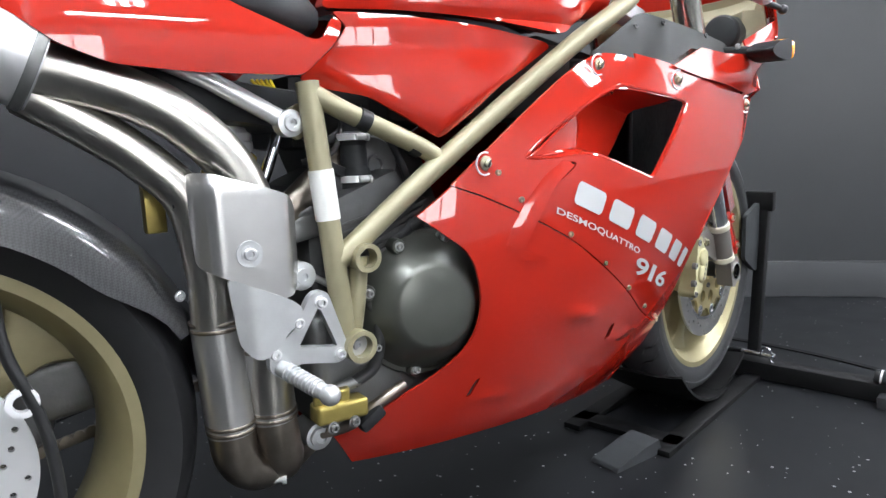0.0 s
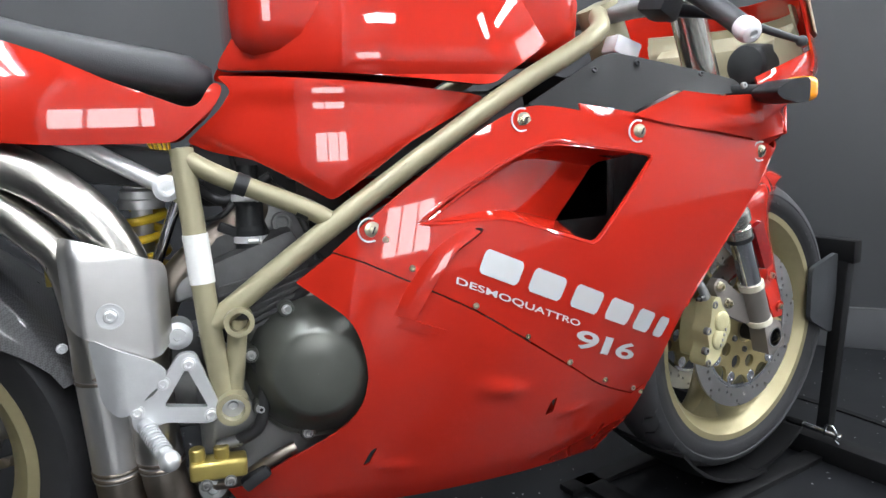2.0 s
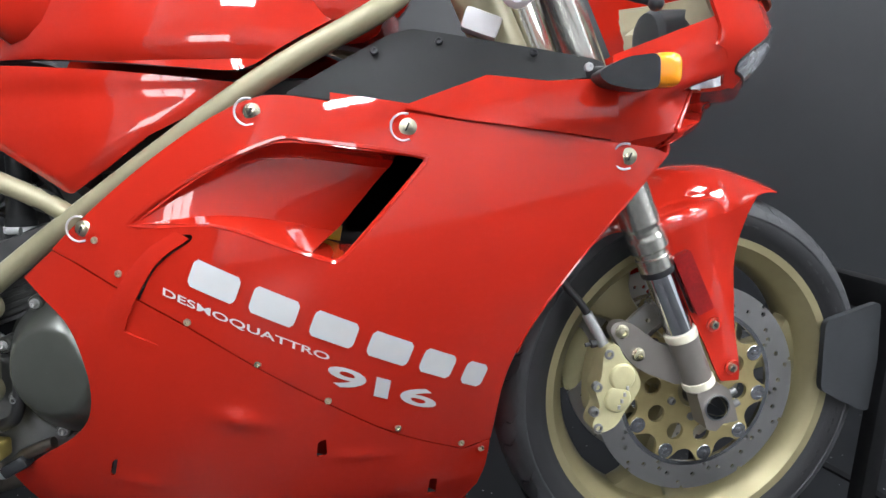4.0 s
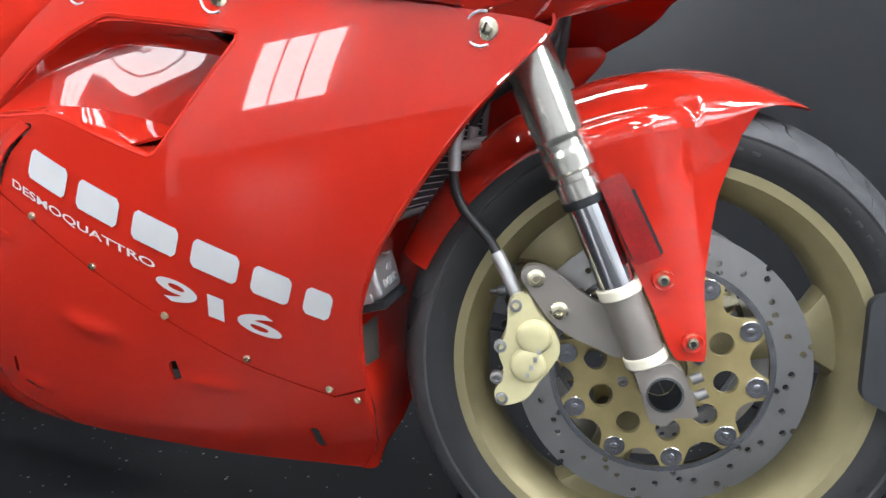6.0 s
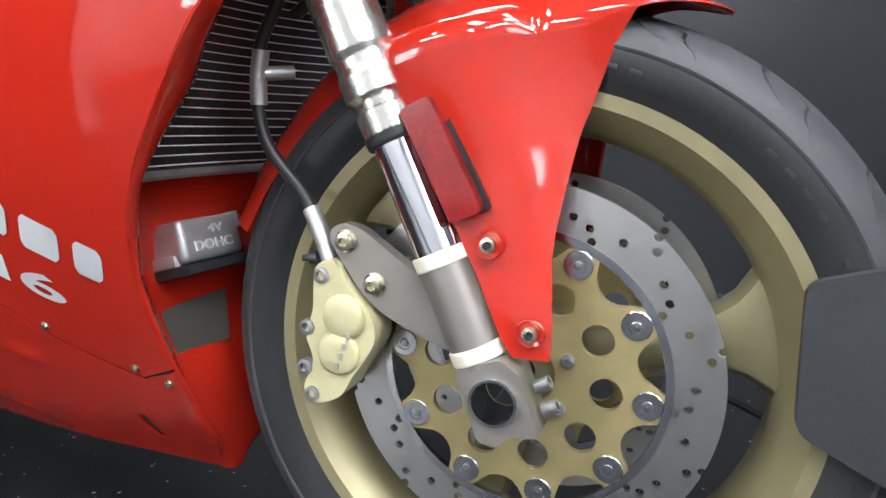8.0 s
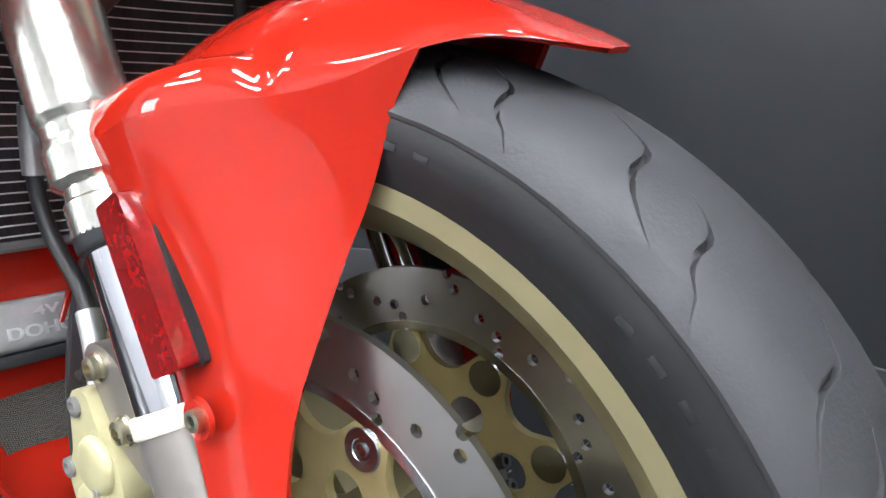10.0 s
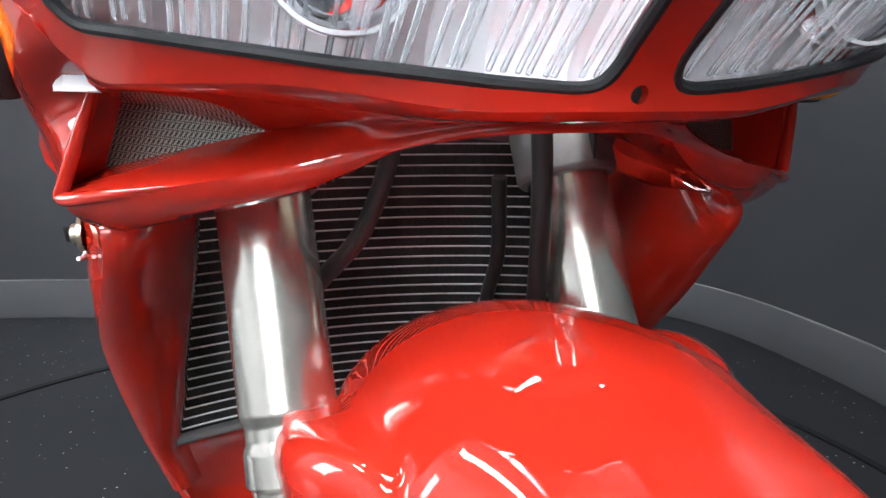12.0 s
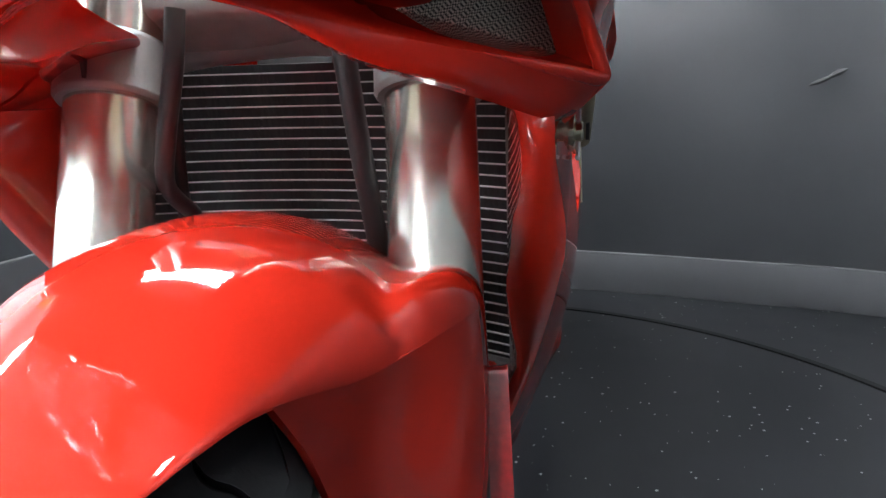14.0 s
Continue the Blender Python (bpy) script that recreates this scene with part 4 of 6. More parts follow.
raised("4V", cover, CAM @ Matrix.Translation((0.0255, 0.006, 0.009)), 0.020, 0.008, BRIGHTALU)
raised("DOHC", cover, CAM @ Matrix.Translation((0.0255, 0.0, -0.006)), 0.050, 0.010, BRIGHTALU)
part("engine_block", box((0.42, 0.22, 0.26), pose(-0.80, 0.0, 0.40), 0.02), DARKCAST, bike, "grey cast engine cases")
part("cylinder", box((0.20, 0.20, 0.26), pose(-0.57, 0.0, 0.46, 0, 60, 0), 0.02), CAST, bike)
part("cylinder", box((0.18, 0.12, 0.26), pose(-0.86, 0.03, 0.60, 0, -20, 0), 0.02), DARKCAST, bike)
part("air_box", join(box((0.36, 0.22, 0.12), pose(-0.70, 0.0, 0.72), 0.02), box((0.16, 0.18, 0.2), pose(-0.44, -0.02, 0.66), 0.02)), SHADE_BLACK, bike, "black intake box")

# ---- front end, turned a little to the left ----
W = Matrix.Translation((-0.012, 0.032, 0.323)) @ Matrix.Rotation(radians(12), 4, "Z")


def fpart(name, bm, mat, parent, label="", **kw):
    return part(name, moved(bm, W), mat, parent, label, **kw)




def tread(radius_fn, count, spans):
    """Closed wedges that cut the tread: long and short curved grooves, mirrored and staggered."""
    out = bmesh.new()
    for k in range(count):
        for s in (-1, 1):
            for shift, y0, y1, length, wide in spans:
                a0 = 2 * math.pi * (k + shift + (0.25 if s > 0 else 0)) / count
                rows = []
                for i in range(11):
                    f = i / 10
                    y = s * mix(y0, y1, f)
                    a = a0 + length * (f + 0.16 * math.sin(2 * math.pi * f))
                    r = radius_fn(abs(y))
                    da = wide * (1 - abs(2 * f - 1) ** 3) + 0.0006
                    ring = []
                    for rr, d in ((r - 0.0038, -da * 0.6), (r + 0.006, -da), (r + 0.006, da), (r - 0.0038, da * 0.6)):
                        ring.append((rr * math.cos(a + d), y, rr * math.sin(a + d)))
                    rows.append(ring)
                bm = loft(rows, closed=True)
                bm.verts.ensure_lookup_table()
                bm.faces.new(bm.verts[:4])
                bm.faces.new(bm.verts[-4:][::-1])
                bmesh.ops.recalc_face_normals(bm, faces=bm.faces)
                out = join(out, bm)
    return out


def crown(y):
    pts = ((0, 0.300), (0.024, 0.297), (0.043, 0.290), (0.056, 0.280), (0.061, 0.268))
    for (a, ra), (b, rb) in zip(pts, pts[1:]):
        if y <= b:
            return mix(ra, rb, (y - a) / (b - a))
    return 0.268


cuts = tread(crown, 18, ((0.0, 0.008, 0.0565, -0.20, 0.0085), (0.5, 0.026, 0.059, -0.13, 0.007)))
OUTER = [(0.2665, -0.0605), (0.2685, -0.061), (0.280, -0.056), (0.290, -0.043), (0.297, -0.024), (0.300, 0.0), (0.297, 0.024), (0.290, 0.043), (0.280, 0.056), (0.2685, 0.061), (0.2665, 0.0605)]
front_wheel = fpart("front_wheel", boolean(turned(OUTER + [(r - 0.0028, y * 0.955) for r, y in OUTER[::-1]], 96), [cuts]), RUBBER, bike, "treaded black front tyre", sharp=30)
# Black ring under the tread, so that the cut grooves look shaded.
fpart("groove_dark", turned([(r - 0.0034, y * 0.945) for r, y in OUTER] + [(0.24, 0.04), (0.24, -0.04)], 96), SHADE_BLACK, front_wheel)
for s in (-1, 1):
    wall_ring = [(0.222, s * 0.045), (0.2315, s * 0.052), (0.2335, s * 0.0535), (0.240, s * 0.0545), (0.2425, s * 0.0560), (0.252, s * 0.0592), (0.262, s * 0.0602), (0.266, s * 0.0598), (0.266, s * 0.045)]
    fpart("sidewall", turned(wall_ring, 96), SIDEWALL, front_wheel, "black tyre sidewall")
    for k in range(40):
        if k % 13 in (0, 1, 2, 3, 5, 6, 7):
            a = radians(100 - 4.2 * k)
            c = Vector((0.2535 * math.cos(a), s * 0.0597, 0.2535 * math.sin(a)))
            fpart("moulded_mark", box((0.0085, 0.0004, 0.0035), Matrix.Translation(c) @ Matrix.Rotation(math.pi / 2 - a, 4, "Y"), 0.0004), SIDEWALL, front_wheel)
RIM = [(0.2335, -0.0535), (0.2335, -0.050), (0.226, -0.048), (0.223, -0.040), (0.212, -0.030), (0.205, -0.015), (0.205, 0.015), (0.212, 0.030), (0.223, 0.040), (0.226, 0.048), (0.2335, 0.050), (0.2335, 0.0535), (0.222, 0.0525), (0.215, 0.044), (0.204, 0.033), (0.197, 0.015), (0.197, -0.015), (0.204, -0.033), (0.215, -0.044), (0.222, -0.0525)]
rim = fpart("rim", turned(RIM, 96), RIMGOLD, front_wheel, "gold painted cast rim")


def spoke(angle, place, parent, r1=0.204, wide=0.028, mat=RIMGOLD, deep=0.024):
    rows = []
    for i in range(13):
        f = i / 12
        r = mix(0.028, r1, f)
        w = wide * (0.78 + 0.25 * abs(f - 0.45)) + 0.052 * max(0.0, (f - 0.58) / 0.42) ** 3
        d = deep * (1.1 - 0.35 * f)
        rows.append([(r, y, z) for y, z in ((-d * 0.45, -w), (-d * 0.9, -w * 0.82), (-d, -w * 0.6), (-d, 0), (-d, w * 0.6), (-d * 0.9, w * 0.82), (-d * 0.45, w), (d * 0.45, w), (d, w * 0.7), (d, -w * 0.7), (d * 0.45, -w))])
    bm = loft(rows, closed=True)
    sp = part("spoke", moved(bm, place @ Matrix.Rotation(-radians(angle), 4, "Y")), mat, parent)
    return sp


for a in (11, 131, 251):
    spoke(a, W, rim)
    c = Vector((0.177 * math.cos(radians(a)), 0, 0.177 * math.sin(radians(a))))
    # Black ring painted as the dark of the hole.
    fpart("valve_hole", rod(c + Vector((0, -0.0145, 0)), c + Vector((0, -1, 0)), [(0.0075, 0), (0.0075, 0.003), (0.005, 0.003), (0.005, 0.0005)], 14), SHADE_BLACK, rim)
fpart("hub", turned([(0.012, -0.055), (0.034, -0.055), (0.038, -0.04), (0.034, -0.02), (0.034, 0.02), (0.038, 0.04), (0.034, 0.055), (0.012, 0.055)], 40), RIMGOLD, front_wheel)


def brake_disc(side, parent):
    """A drilled rotor on a gold carrier with ten floating buttons."""
    y = side * 0.058
    phase = -8.5
    ring = turned([(0.1165, -0.0024), (0.160, -0.0024), (0.160, 0.0024), (0.1165, 0.0024)], 96)
    drill = bmesh.new()
    for k in range(40):
        a = radians(phase + 9 * k)
        r = (0.125, 0.138, 0.150, 0.138)[k % 4]
        one = turned([(0.0001, -0.02), (0.0038, -0.02), (0.0038, 0.02), (0.0001, 0.02)], 8)
        drill = join(drill, moved(one, Matrix.Translation((r * math.cos(a), 0, r * math.sin(a)))))
        if k % 2 == 0:
            a += radians(2.6)
            one = turned([(0.0001, -0.02), (0.0038, -0.02), (0.0038, 0.02), (0.0001, 0.02)], 8)
            drill = join(drill, moved(one, Matrix.Translation(((r + 0.009) * math.cos(a), 0, (r + 0.009) * math.sin(a)))))
    rotor = fpart("brake_disc", moved(boolean(ring, [drill]), Matrix.Translation((0, y, 0))), ROTOR, parent, "worn drilled steel brake disc")
    fpart("inner_band", moved(turned([(0.1160, -0.0028), (0.1225, -0.0028), (0.1225, 0.0028), (0.1160, 0.0028)], 96), Matrix.Translation((0, y, 0))), POLISHED, rotor, "bright unworn inner edge of the disc")
    outline = []
    for k in range(120):
        a = 2 * math.pi * k / 120
        q = (math.degrees(a) - phase) % 36
        off = min(q, 36 - q)
        outline.append(((0.1155 if off < 7.5 else 0.1155 - 0.020 * math.sqrt(max(0.0, 1 - ((18 - off) / 10.6) ** 2))), a))
    plate = prism([(r * math.cos(a), r * math.sin(a)) for r, a in outline], -0.003, 0.003)
    holes = bmesh.new()
    for k in range(10):
        a = radians(phase + 36 * k)
        one = turned([(0.0001, -0.02), (0.0135, -0.02), (0.0135, 0.02), (0.0001, 0.02)], 20)
        holes = join(holes, moved(one, Matrix.Translation((0.0715 * math.cos(a), 0, 0.0715 * math.sin(a)))))
    hub = turned([(0.0001, -0.02), (0.030, -0.02), (0.030, 0.02), (0.0001, 0.02)], 32)
    car = fpart("disc_carrier", moved(boolean(plate, [holes, hub]), Matrix.Translation((0, y, 0))), CARRIER, parent, "gold anodised disc carrier")
    for k in range(10):
        a = radians(phase + 36 * k)
        c = Vector((0.1045 * math.cos(a), y, 0.1045 * math.sin(a)))
        n = Vector((0, side, 0))
        fpart("button", rod(c - n * 0.004, c + n, [(0.0120, 0), (0.0120, 0.0080), (0.0113, 0.0086), (0.0065, 0.0086), (0.0060, 0.0078), (0.0040, 0.0078), (0.0036, 0.0092), (0.0015, 0.0094)], 24), POLISHED, car)
    for k in range(6):
        a = radians(20 + 60 * k)
        c = Vector((0.043 * math.cos(a), y + side * 0.002, 0.043 * math.sin(a)))
        fpart("bolt", rod(c, c + Vector((0, side, 0)), [(0.006, 0), (0.006, 0.005), (0.003, 0.006), (0.003, 0.003)], 12), CAST, car)


brake_disc(-1, front_wheel)
brake_disc(1, front_wheel)

TOP = Vector((-math.sin(radians(25)), 0, math.cos(radians(25))))


def fork_leg(side):
    foot = Vector((-0.022 + (0.018 if side > 0 else 0.0), side * 0.100, 0.027))
    head = foot + TOP * 0.62 + Vector((0.028, 0, 0))
    head.y = side * 0.0965
    d = (head - foot).normalized()
    top = fpart("fork_leg", rod(foot + d * 0.185, head, [(0.0235, 0), (0.0235, 0.018), (0.0215, 0.020), (0.0215, 0.026), (0.0265, 0.030), (0.0265, 0.047), (0.0245, 0.052), (0.0245, 0.060), (0.0268, 0.066), (0.0272, 0.43)], 40), FORKSTEEL, bike, "polished grey upside-down fork tube")
    fpart("dust_seal", rod(foot + d * 0.176, head, [(0.0225, 0), (0.0235, 0.002), (0.0235, 0.010), (0.022, 0.012)], 32), PLASTIC, top)
    fpart("slider", rod(foot + d * 0.07, head, [(0.0195, 0), (0.0195, 0.13)], 32), CHROME, top, "chrome fork slider")
    low = fpart("fork_bottom", rod(foot - d * 0.008, head, [(0.0215, 0), (0.0215, 0.088)], 32), LEG, top, "grey-brown fork bottom")
    for s in (0.0, 0.078):
        fpart("band", rod(foot + d * (s - 0.004), head, [(0.0225, 0), (0.0232, 0.001), (0.0232, 0.011), (0.0225, 0.012)], 32), BAND, low, "cream plastic band")
    # axle clamp
    lug = prism(cornered([(-0.036, 0.018), (0.000, 0.030), (0.014, 0.020), (0.025, -0.009), (0.0305, -0.028), (0.007, -0.030), (-0.003, -0.0405), (-0.018, -0.037)], 0.0035), -0.017, 0.017)
    hole = turned([(0.0001, -0.1), (0.0190, -0.1), (0.0190, 0.1), (0.0001, 0.1)], 28)
    lug = boolean(lug, [moved(hole, Matrix.Translation((-0.005, 0, -0.004)))])
    fpart("axle_clamp", moved(lug, Matrix.Translation((0, side * 0.104, 0))), LEG, top)
    fpart("axle_sleeve", moved(turned([(0.0168, -0.020), (0.0190, -0.020), (0.0190, 0.020), (0.0168, 0.020)], 28), Matrix.Translation((-0.005, side * 0.104, -0.004))), CHROME, top)
    # Black disc for the shade inside the hollow axle.
    fpart("axle_inner", rod(Vector((-0.005, side * 0.06, -0.004)), Vector((-0.005, side, -0.004)), [(0.0170, 0), (0.0170, 0.022)], 24), SHADE_BLACK, top)
    for q in ((0.024, 0.006), (0.030, -0.012)):
        c = Vector((q[0], side * 0.104, q[1]))
        fpart("pinch_bolt", rod(c, c + Vector((1, 0, 0.5)), [(0.0055, 0), (0.0055, 0.012), (0.003, 0.012), (0.003, 0.008)], 12), CAST, top)
    # clamp of the lower yoke
    fpart("yoke_clamp", rod(foot + d * 0.373, head, [(0.031, 0), (0.033, 0.003), (0.033, 0.036), (0.031, 0.039)], 32), CAST, top)
    sl = foot + d * 0.387 + Vector((0.031, 0, 0.012))
    # Black strip drawn as the shaded slit of the clamp.
    fpart("clamp_slit", box((0.006, 0.0025, 0.036), Matrix.Translation(sl + Vector((0, 0, 0.008))), 0), SHADE_BLACK, top)
    # calliper
    y = side * 0.088
    bracket = prism(cornered([(-0.158, 0.112), (-0.148, 0.124), (-0.128, 0.122), (-0.078, 0.085), (-0.055, 0.080), (-0.030, 0.030), (-0.050, 0.022), (-0.075, 0.034), (-0.105, 0.047), (-0.126, 0.064)], 0.012), y - 0.007, y + 0.007)
    fpart("calliper_bracket", bracket, LEG, top, "grey-brown brake mounting arm")
    cal = join(prism(rounded([(-0.166, 0.086), (-0.148, 0.092), (-0.137, 0.074), (-0.118, 0.052), (-0.112, 0.030), (-0.122, 0.010), (-0.134, -0.006), (-0.148, -0.026), (-0.174, -0.034), (-0.182, -0.020), (-0.172, 0.004), (-0.178, 0.028), (-0.170, 0.050)], 4), -0.034, 0.0), prism(rounded([(-0.160, 0.080), (-0.140, 0.072), (-0.126, 0.046), (-0.122, 0.020), (-0.150, -0.020), (-0.170, -0.020), (-0.172, 0.030)], 4), 0.0, 0.030))
    if side > 0:
        cal.transform(Matrix.Diagonal((1, -1, 1, 1)))
    cl = fpart("brake_calliper", moved(cal, Matrix.Translation((0, side * 0.068, 0))), CALGOLD, top, "pale gold four-piston brake calliper")
    for x, z, r in ((-0.140, 0.046, 0.0195), (-0.146, 0.014, 0.0195)):
        c = Vector((x, side * 0.100, z))
        fpart("piston_cap", rod(c, c + Vector((0, side, 0)), [(r, 0), (r, 0.003), (r * 0.93, 0.0055), (r * 0.82, 0.0068), (r * 0.3, 0.0072)], 32), CALGOLD, cl)
    for x, z in ((-0.160, 0.080), (-0.174, -0.026), (-0.176, 0.034), (-0.180, -0.002)):
        c = Vector((x, side * 0.096, z))
        fpart("bolt", rod(c, c + Vector((0, side, 0)), [(0.007, 0), (0.007, 0.008), (0.004, 0.009), (0.0035, 0.005)], 14), CAST, cl)
    for k in range(4):
        fpart("raised_mark", box((0.004, 0.0015, 0.006), Matrix.Translation((-0.146 + 0.004 * k, side * 0.1078, 0.004 + 0.009 * k)), 0.0005), CAMALU, cl)
    for x, z in ((-0.139, 0.109), (-0.114, 0.074)):
        c = Vector((x, side * 0.095, z))
        fpart("bolt", rod(c, c + Vector((0, side, 0)), [(0.0098, 0), (0.0098, 0.002), (0.0075, 0.003), (0.0075, 0.007), (0.0042, 0.0078), (0.0040, 0.003)], 18), FASTEN, top, "yellow plated bolt")
    # hose
    hs = fpart("brake_hose", tube([(-0.165, side * 0.082, 0.100), (-0.176, side * 0.078, 0.118), (-0.19, side * 0.076, 0.145), (-0.222, side * 0.078, 0.185), (-0.230, side * 0.080, 0.225), (-0.225, side * 0.080, 0.27), (-0.205, side * 0.078, 0.31), (-0.19, side * 0.07, 0.37)], 0.0055, 12), HOSE, top, "black rubber brake hose")
    fpart("hose_fitting", tube([(-0.160, side * 0.085, 0.088), (-0.172, side * 0.08, 0.112), (-0.183, side * 0.077, 0.133)], 0.0078, 10), CAMALU, hs)
    fpart("hose_fitting", tube([(-0.229, side * 0.080, 0.222), (-0.228, side * 0.080, 0.245), (-0.224, side * 0.080, 0.268)], 0.0075, 10), CAMALU, hs)
    fpart("hose_fitting", tube([(-0.227, side * 0.080, 0.248), (-0.205, side * 0.060, 0.25)], 0.006, 10), CAMALU, hs)
    fpart("bleed_nipple", rod((-0.172, side * 0.085, 0.092), (-0.19, side * 0.085, 0.090), [(0.006, 0), (0.006, 0.008), (0.003, 0.009), (0.003, 0.016)], 10), HOSE, cl)
    return top


leg_r, leg_l = fork_leg(-1), fork_leg(1)


# ---- mudguard ----
def between(table, x):
    """A value from a table of pairs, joined by straight lines."""
    for (a, u), (b, v) in zip(table, table[1:]):
        if x <= b:
            return mix(u, v, max(0.0, (x - a) / (b - a)))
    return table[-1][1]


def even(points, n):
    """Points spaced evenly along a smooth line through the given ones."""
    fine = [Vector(p[:2]) for p in dense(points, 8)]
    run = [0.0]
    for a, b in zip(fine, fine[1:]):
        run.append(run[-1] + (b - a).length)
    out, i = [], 0
    for k in range(n):
        d = run[-1] * k / (n - 1)
        while i < len(run) - 2 and run[i + 1] < d:
            i += 1
        out.append(fine[i].lerp(fine[i + 1], (d - run[i]) / max(1e-9, run[i + 1] - run[i])))
    return out


WIDTHS = ((63.4, 0.010), (64.2, 0.022), (66.3, 0.034), (69.5, 0.0455), (74, 0.0550), (77, 0.0625), (80, 0.0685), (83, 0.0755), (87, 0.085), (93, 0.103), (98, 0.115), (103, 0.119), (111.5, 0.1195), (113, 0.112), (116, 0.078), (119, 0.066))
EDGES = ((63.4, 0.3185), (67.5, 0.3150), (72, 0.3085), (76, 0.2975), (79, 0.2870), (83, 0.2770), (88, 0.2725), (112, 0.272), (122, 0.288))


def eased(table, th):
    """A value from a table of pairs with the corners of its line rounded off."""
    reach = min(2.4, 0.45 * (th - table[0][0]))
    return sum(between(table, th + reach * k / 3) for k in range(-3, 4)) / 7


def guard_width(th):
    return eased(WIDTHS, th)


def guard_edge(th):
    return eased(EDGES, th)


def guard_point(th, s):
    """A point of the mudguard's crown: th round the wheel, s across from -1 to 1. A dome between two flat shoulders with rounded outer edges."""
    a = radians(th)
    w, edge = guard_width(th), guard_edge(th)
    top = mix(0.3195, 0.331, step(63, 92, th))
    y = abs(s) * w
    arch = min(w, 0.085)
    dome = edge + (top - edge) * max(0.0, 1 - (y / arch) ** 2) ** 0.62 - 0.5 * max(0.0, y - arch)
    here = step(80, 93, th) * (1 - step(112, 119, th))
    turn = max(0.0, (y / w - 0.85) / 0.15)
    flat = mix(edge - 0.014, 0.2945, here) - (0.2945 - edge) * (1 - math.sqrt(max(0.0, 1 - turn * turn))) * here
    soft = 0.0045 * here
    r = (dome + flat + math.sqrt((dome - flat) ** 2 + soft * soft)) / 2 - soft * 0.2
    return (r * math.cos(a), math.copysign(y, s), r * math.sin(a))


GUARD = Matrix.Translation((-0.004, 0.035, 0.6035)) @ Matrix.Rotation(radians(10.5), 4, "Z") @ Matrix.Rotation(radians(5.0), 4, "X") @ Matrix.Translation((0, 0, -0.28))


def gpart(name, bm, mat, parent, label="", **kw):
    """A piece of the mudguard: its crown sits a little turned and raised on the fork legs."""
    for v in bm.verts:
        v.co = (W @ v.co).lerp(GUARD @ v.co, step(0.03, 0.24, v.co.z))
    return part(name, bm, mat, parent, label, **kw)


rows = []
for i in range(111):
    th = mix(63.4, 158, i / 110)
    rows.append([guard_point(th, math.copysign(1 - (1 - abs(s / 40)) ** 1.6, s)) for s in range(-40, 41)])
mudguard = gpart("mudguard", loft(rows, 0.003), RED, bike, "glossy red front mudguard with side legs", sharp=70)


def leg_y(x, z):
    base = 0.112 - 0.046 * min(1.2, max(0.0, (x + 0.015) / 0.07)) ** 2 * step(0.0, 0.2, z)
    return -mix(base, guard_width(math.degrees(math.atan2(max(z, 0.2), x))), step(0.13, 0.270, z))


def side_leg_sheet():
    """The leg that runs from the shoulder of the mudguard down to its two bolts, broad above and narrow below."""
    rear = even([(-0.0965, 0.2540), (-0.093, 0.226), (-0.070, 0.180), (-0.046, 0.135), (-0.024, 0.093), (-0.003, 0.046), (0.007, 0.030)], 44)
    front = even([(0.0770, 0.2880), (0.0715, 0.2790), (0.0625, 0.2630), (0.0550, 0.243), (0.0470, 0.219), (0.040, 0.195), (0.034, 0.150), (0.031, 0.110), (0.034, 0.075), (0.036, 0.045), (0.0345, 0.029)], 44)
    rows = []
    for j, (a, b) in enumerate(zip(rear, front)):
        row = []
        for k in range(33):
            u = k / 32
            th = radians(mix(111, 75, u))
            r = guard_edge(math.degrees(th)) + 0.001
            bulge = Vector((r * math.cos(th), r * math.sin(th))) - rear[0].lerp(front[0], u)
            p = a.lerp(b, u) + bulge * (1 - step(0.0, 0.4, j / 43))
            row.append((p.x, leg_y(p.x, p.y), p.y))
        rows.append(row)
    return loft(rows, 0.004)


for side in (-1, 1):
    bm = side_leg_sheet()
    if side > 0:
        bm.transform(Matrix.Diagonal((1, -1, 1, 1)))
    leg = gpart("side_leg", bm, RED, mudguard)
    rf = [(-0.085, 0.223), (-0.061, 0.234), (-0.018, 0.146), (-0.042, 0.135)]
    slabs = [prism(cornered(rf, 0.004), side * 0.113, side * 0.127)]
    refl = gpart("reflector", slabs[0], REFLECT, mudguard, "red rectangular side reflector")
    back = [(x + (0.004 if i in (1, 2) else -0.002), z) for i, (x, z) in enumerate(rf)]
    gpart("reflector_back", prism(cornered(back, 0.004), side * 0.108, side * 0.1155), PLASTIC, refl)
    for x, z in ((-0.011, 0.115), (0.021, 0.050)):
        c = Vector((x, side * 0.1125, z))
        dish = fpart("dished_washer", rod(c, c + Vector((0, side, 0)), [(0.0112, 0), (0.0104, 0.0025), (0.0072, 0.001)], 24), RED, mudguard)
        fpart("bolt", rod(c, c + Vector((0, side, 0)), [(0.0058, 0), (0.0058, 0.0055), (0.0034, 0.006), (0.003, 0.003)], 14), FASTEN, dish)
        # Black hexagon painted as the dark of the bolt's socket.
        fpart("socket", rod(c + Vector((0, side * 0.0035, 0)), c + Vector((0, side, 0)), [(0.0029, 0), (0.0029, 0.0014)], 6), SHADE_BLACK, dish)

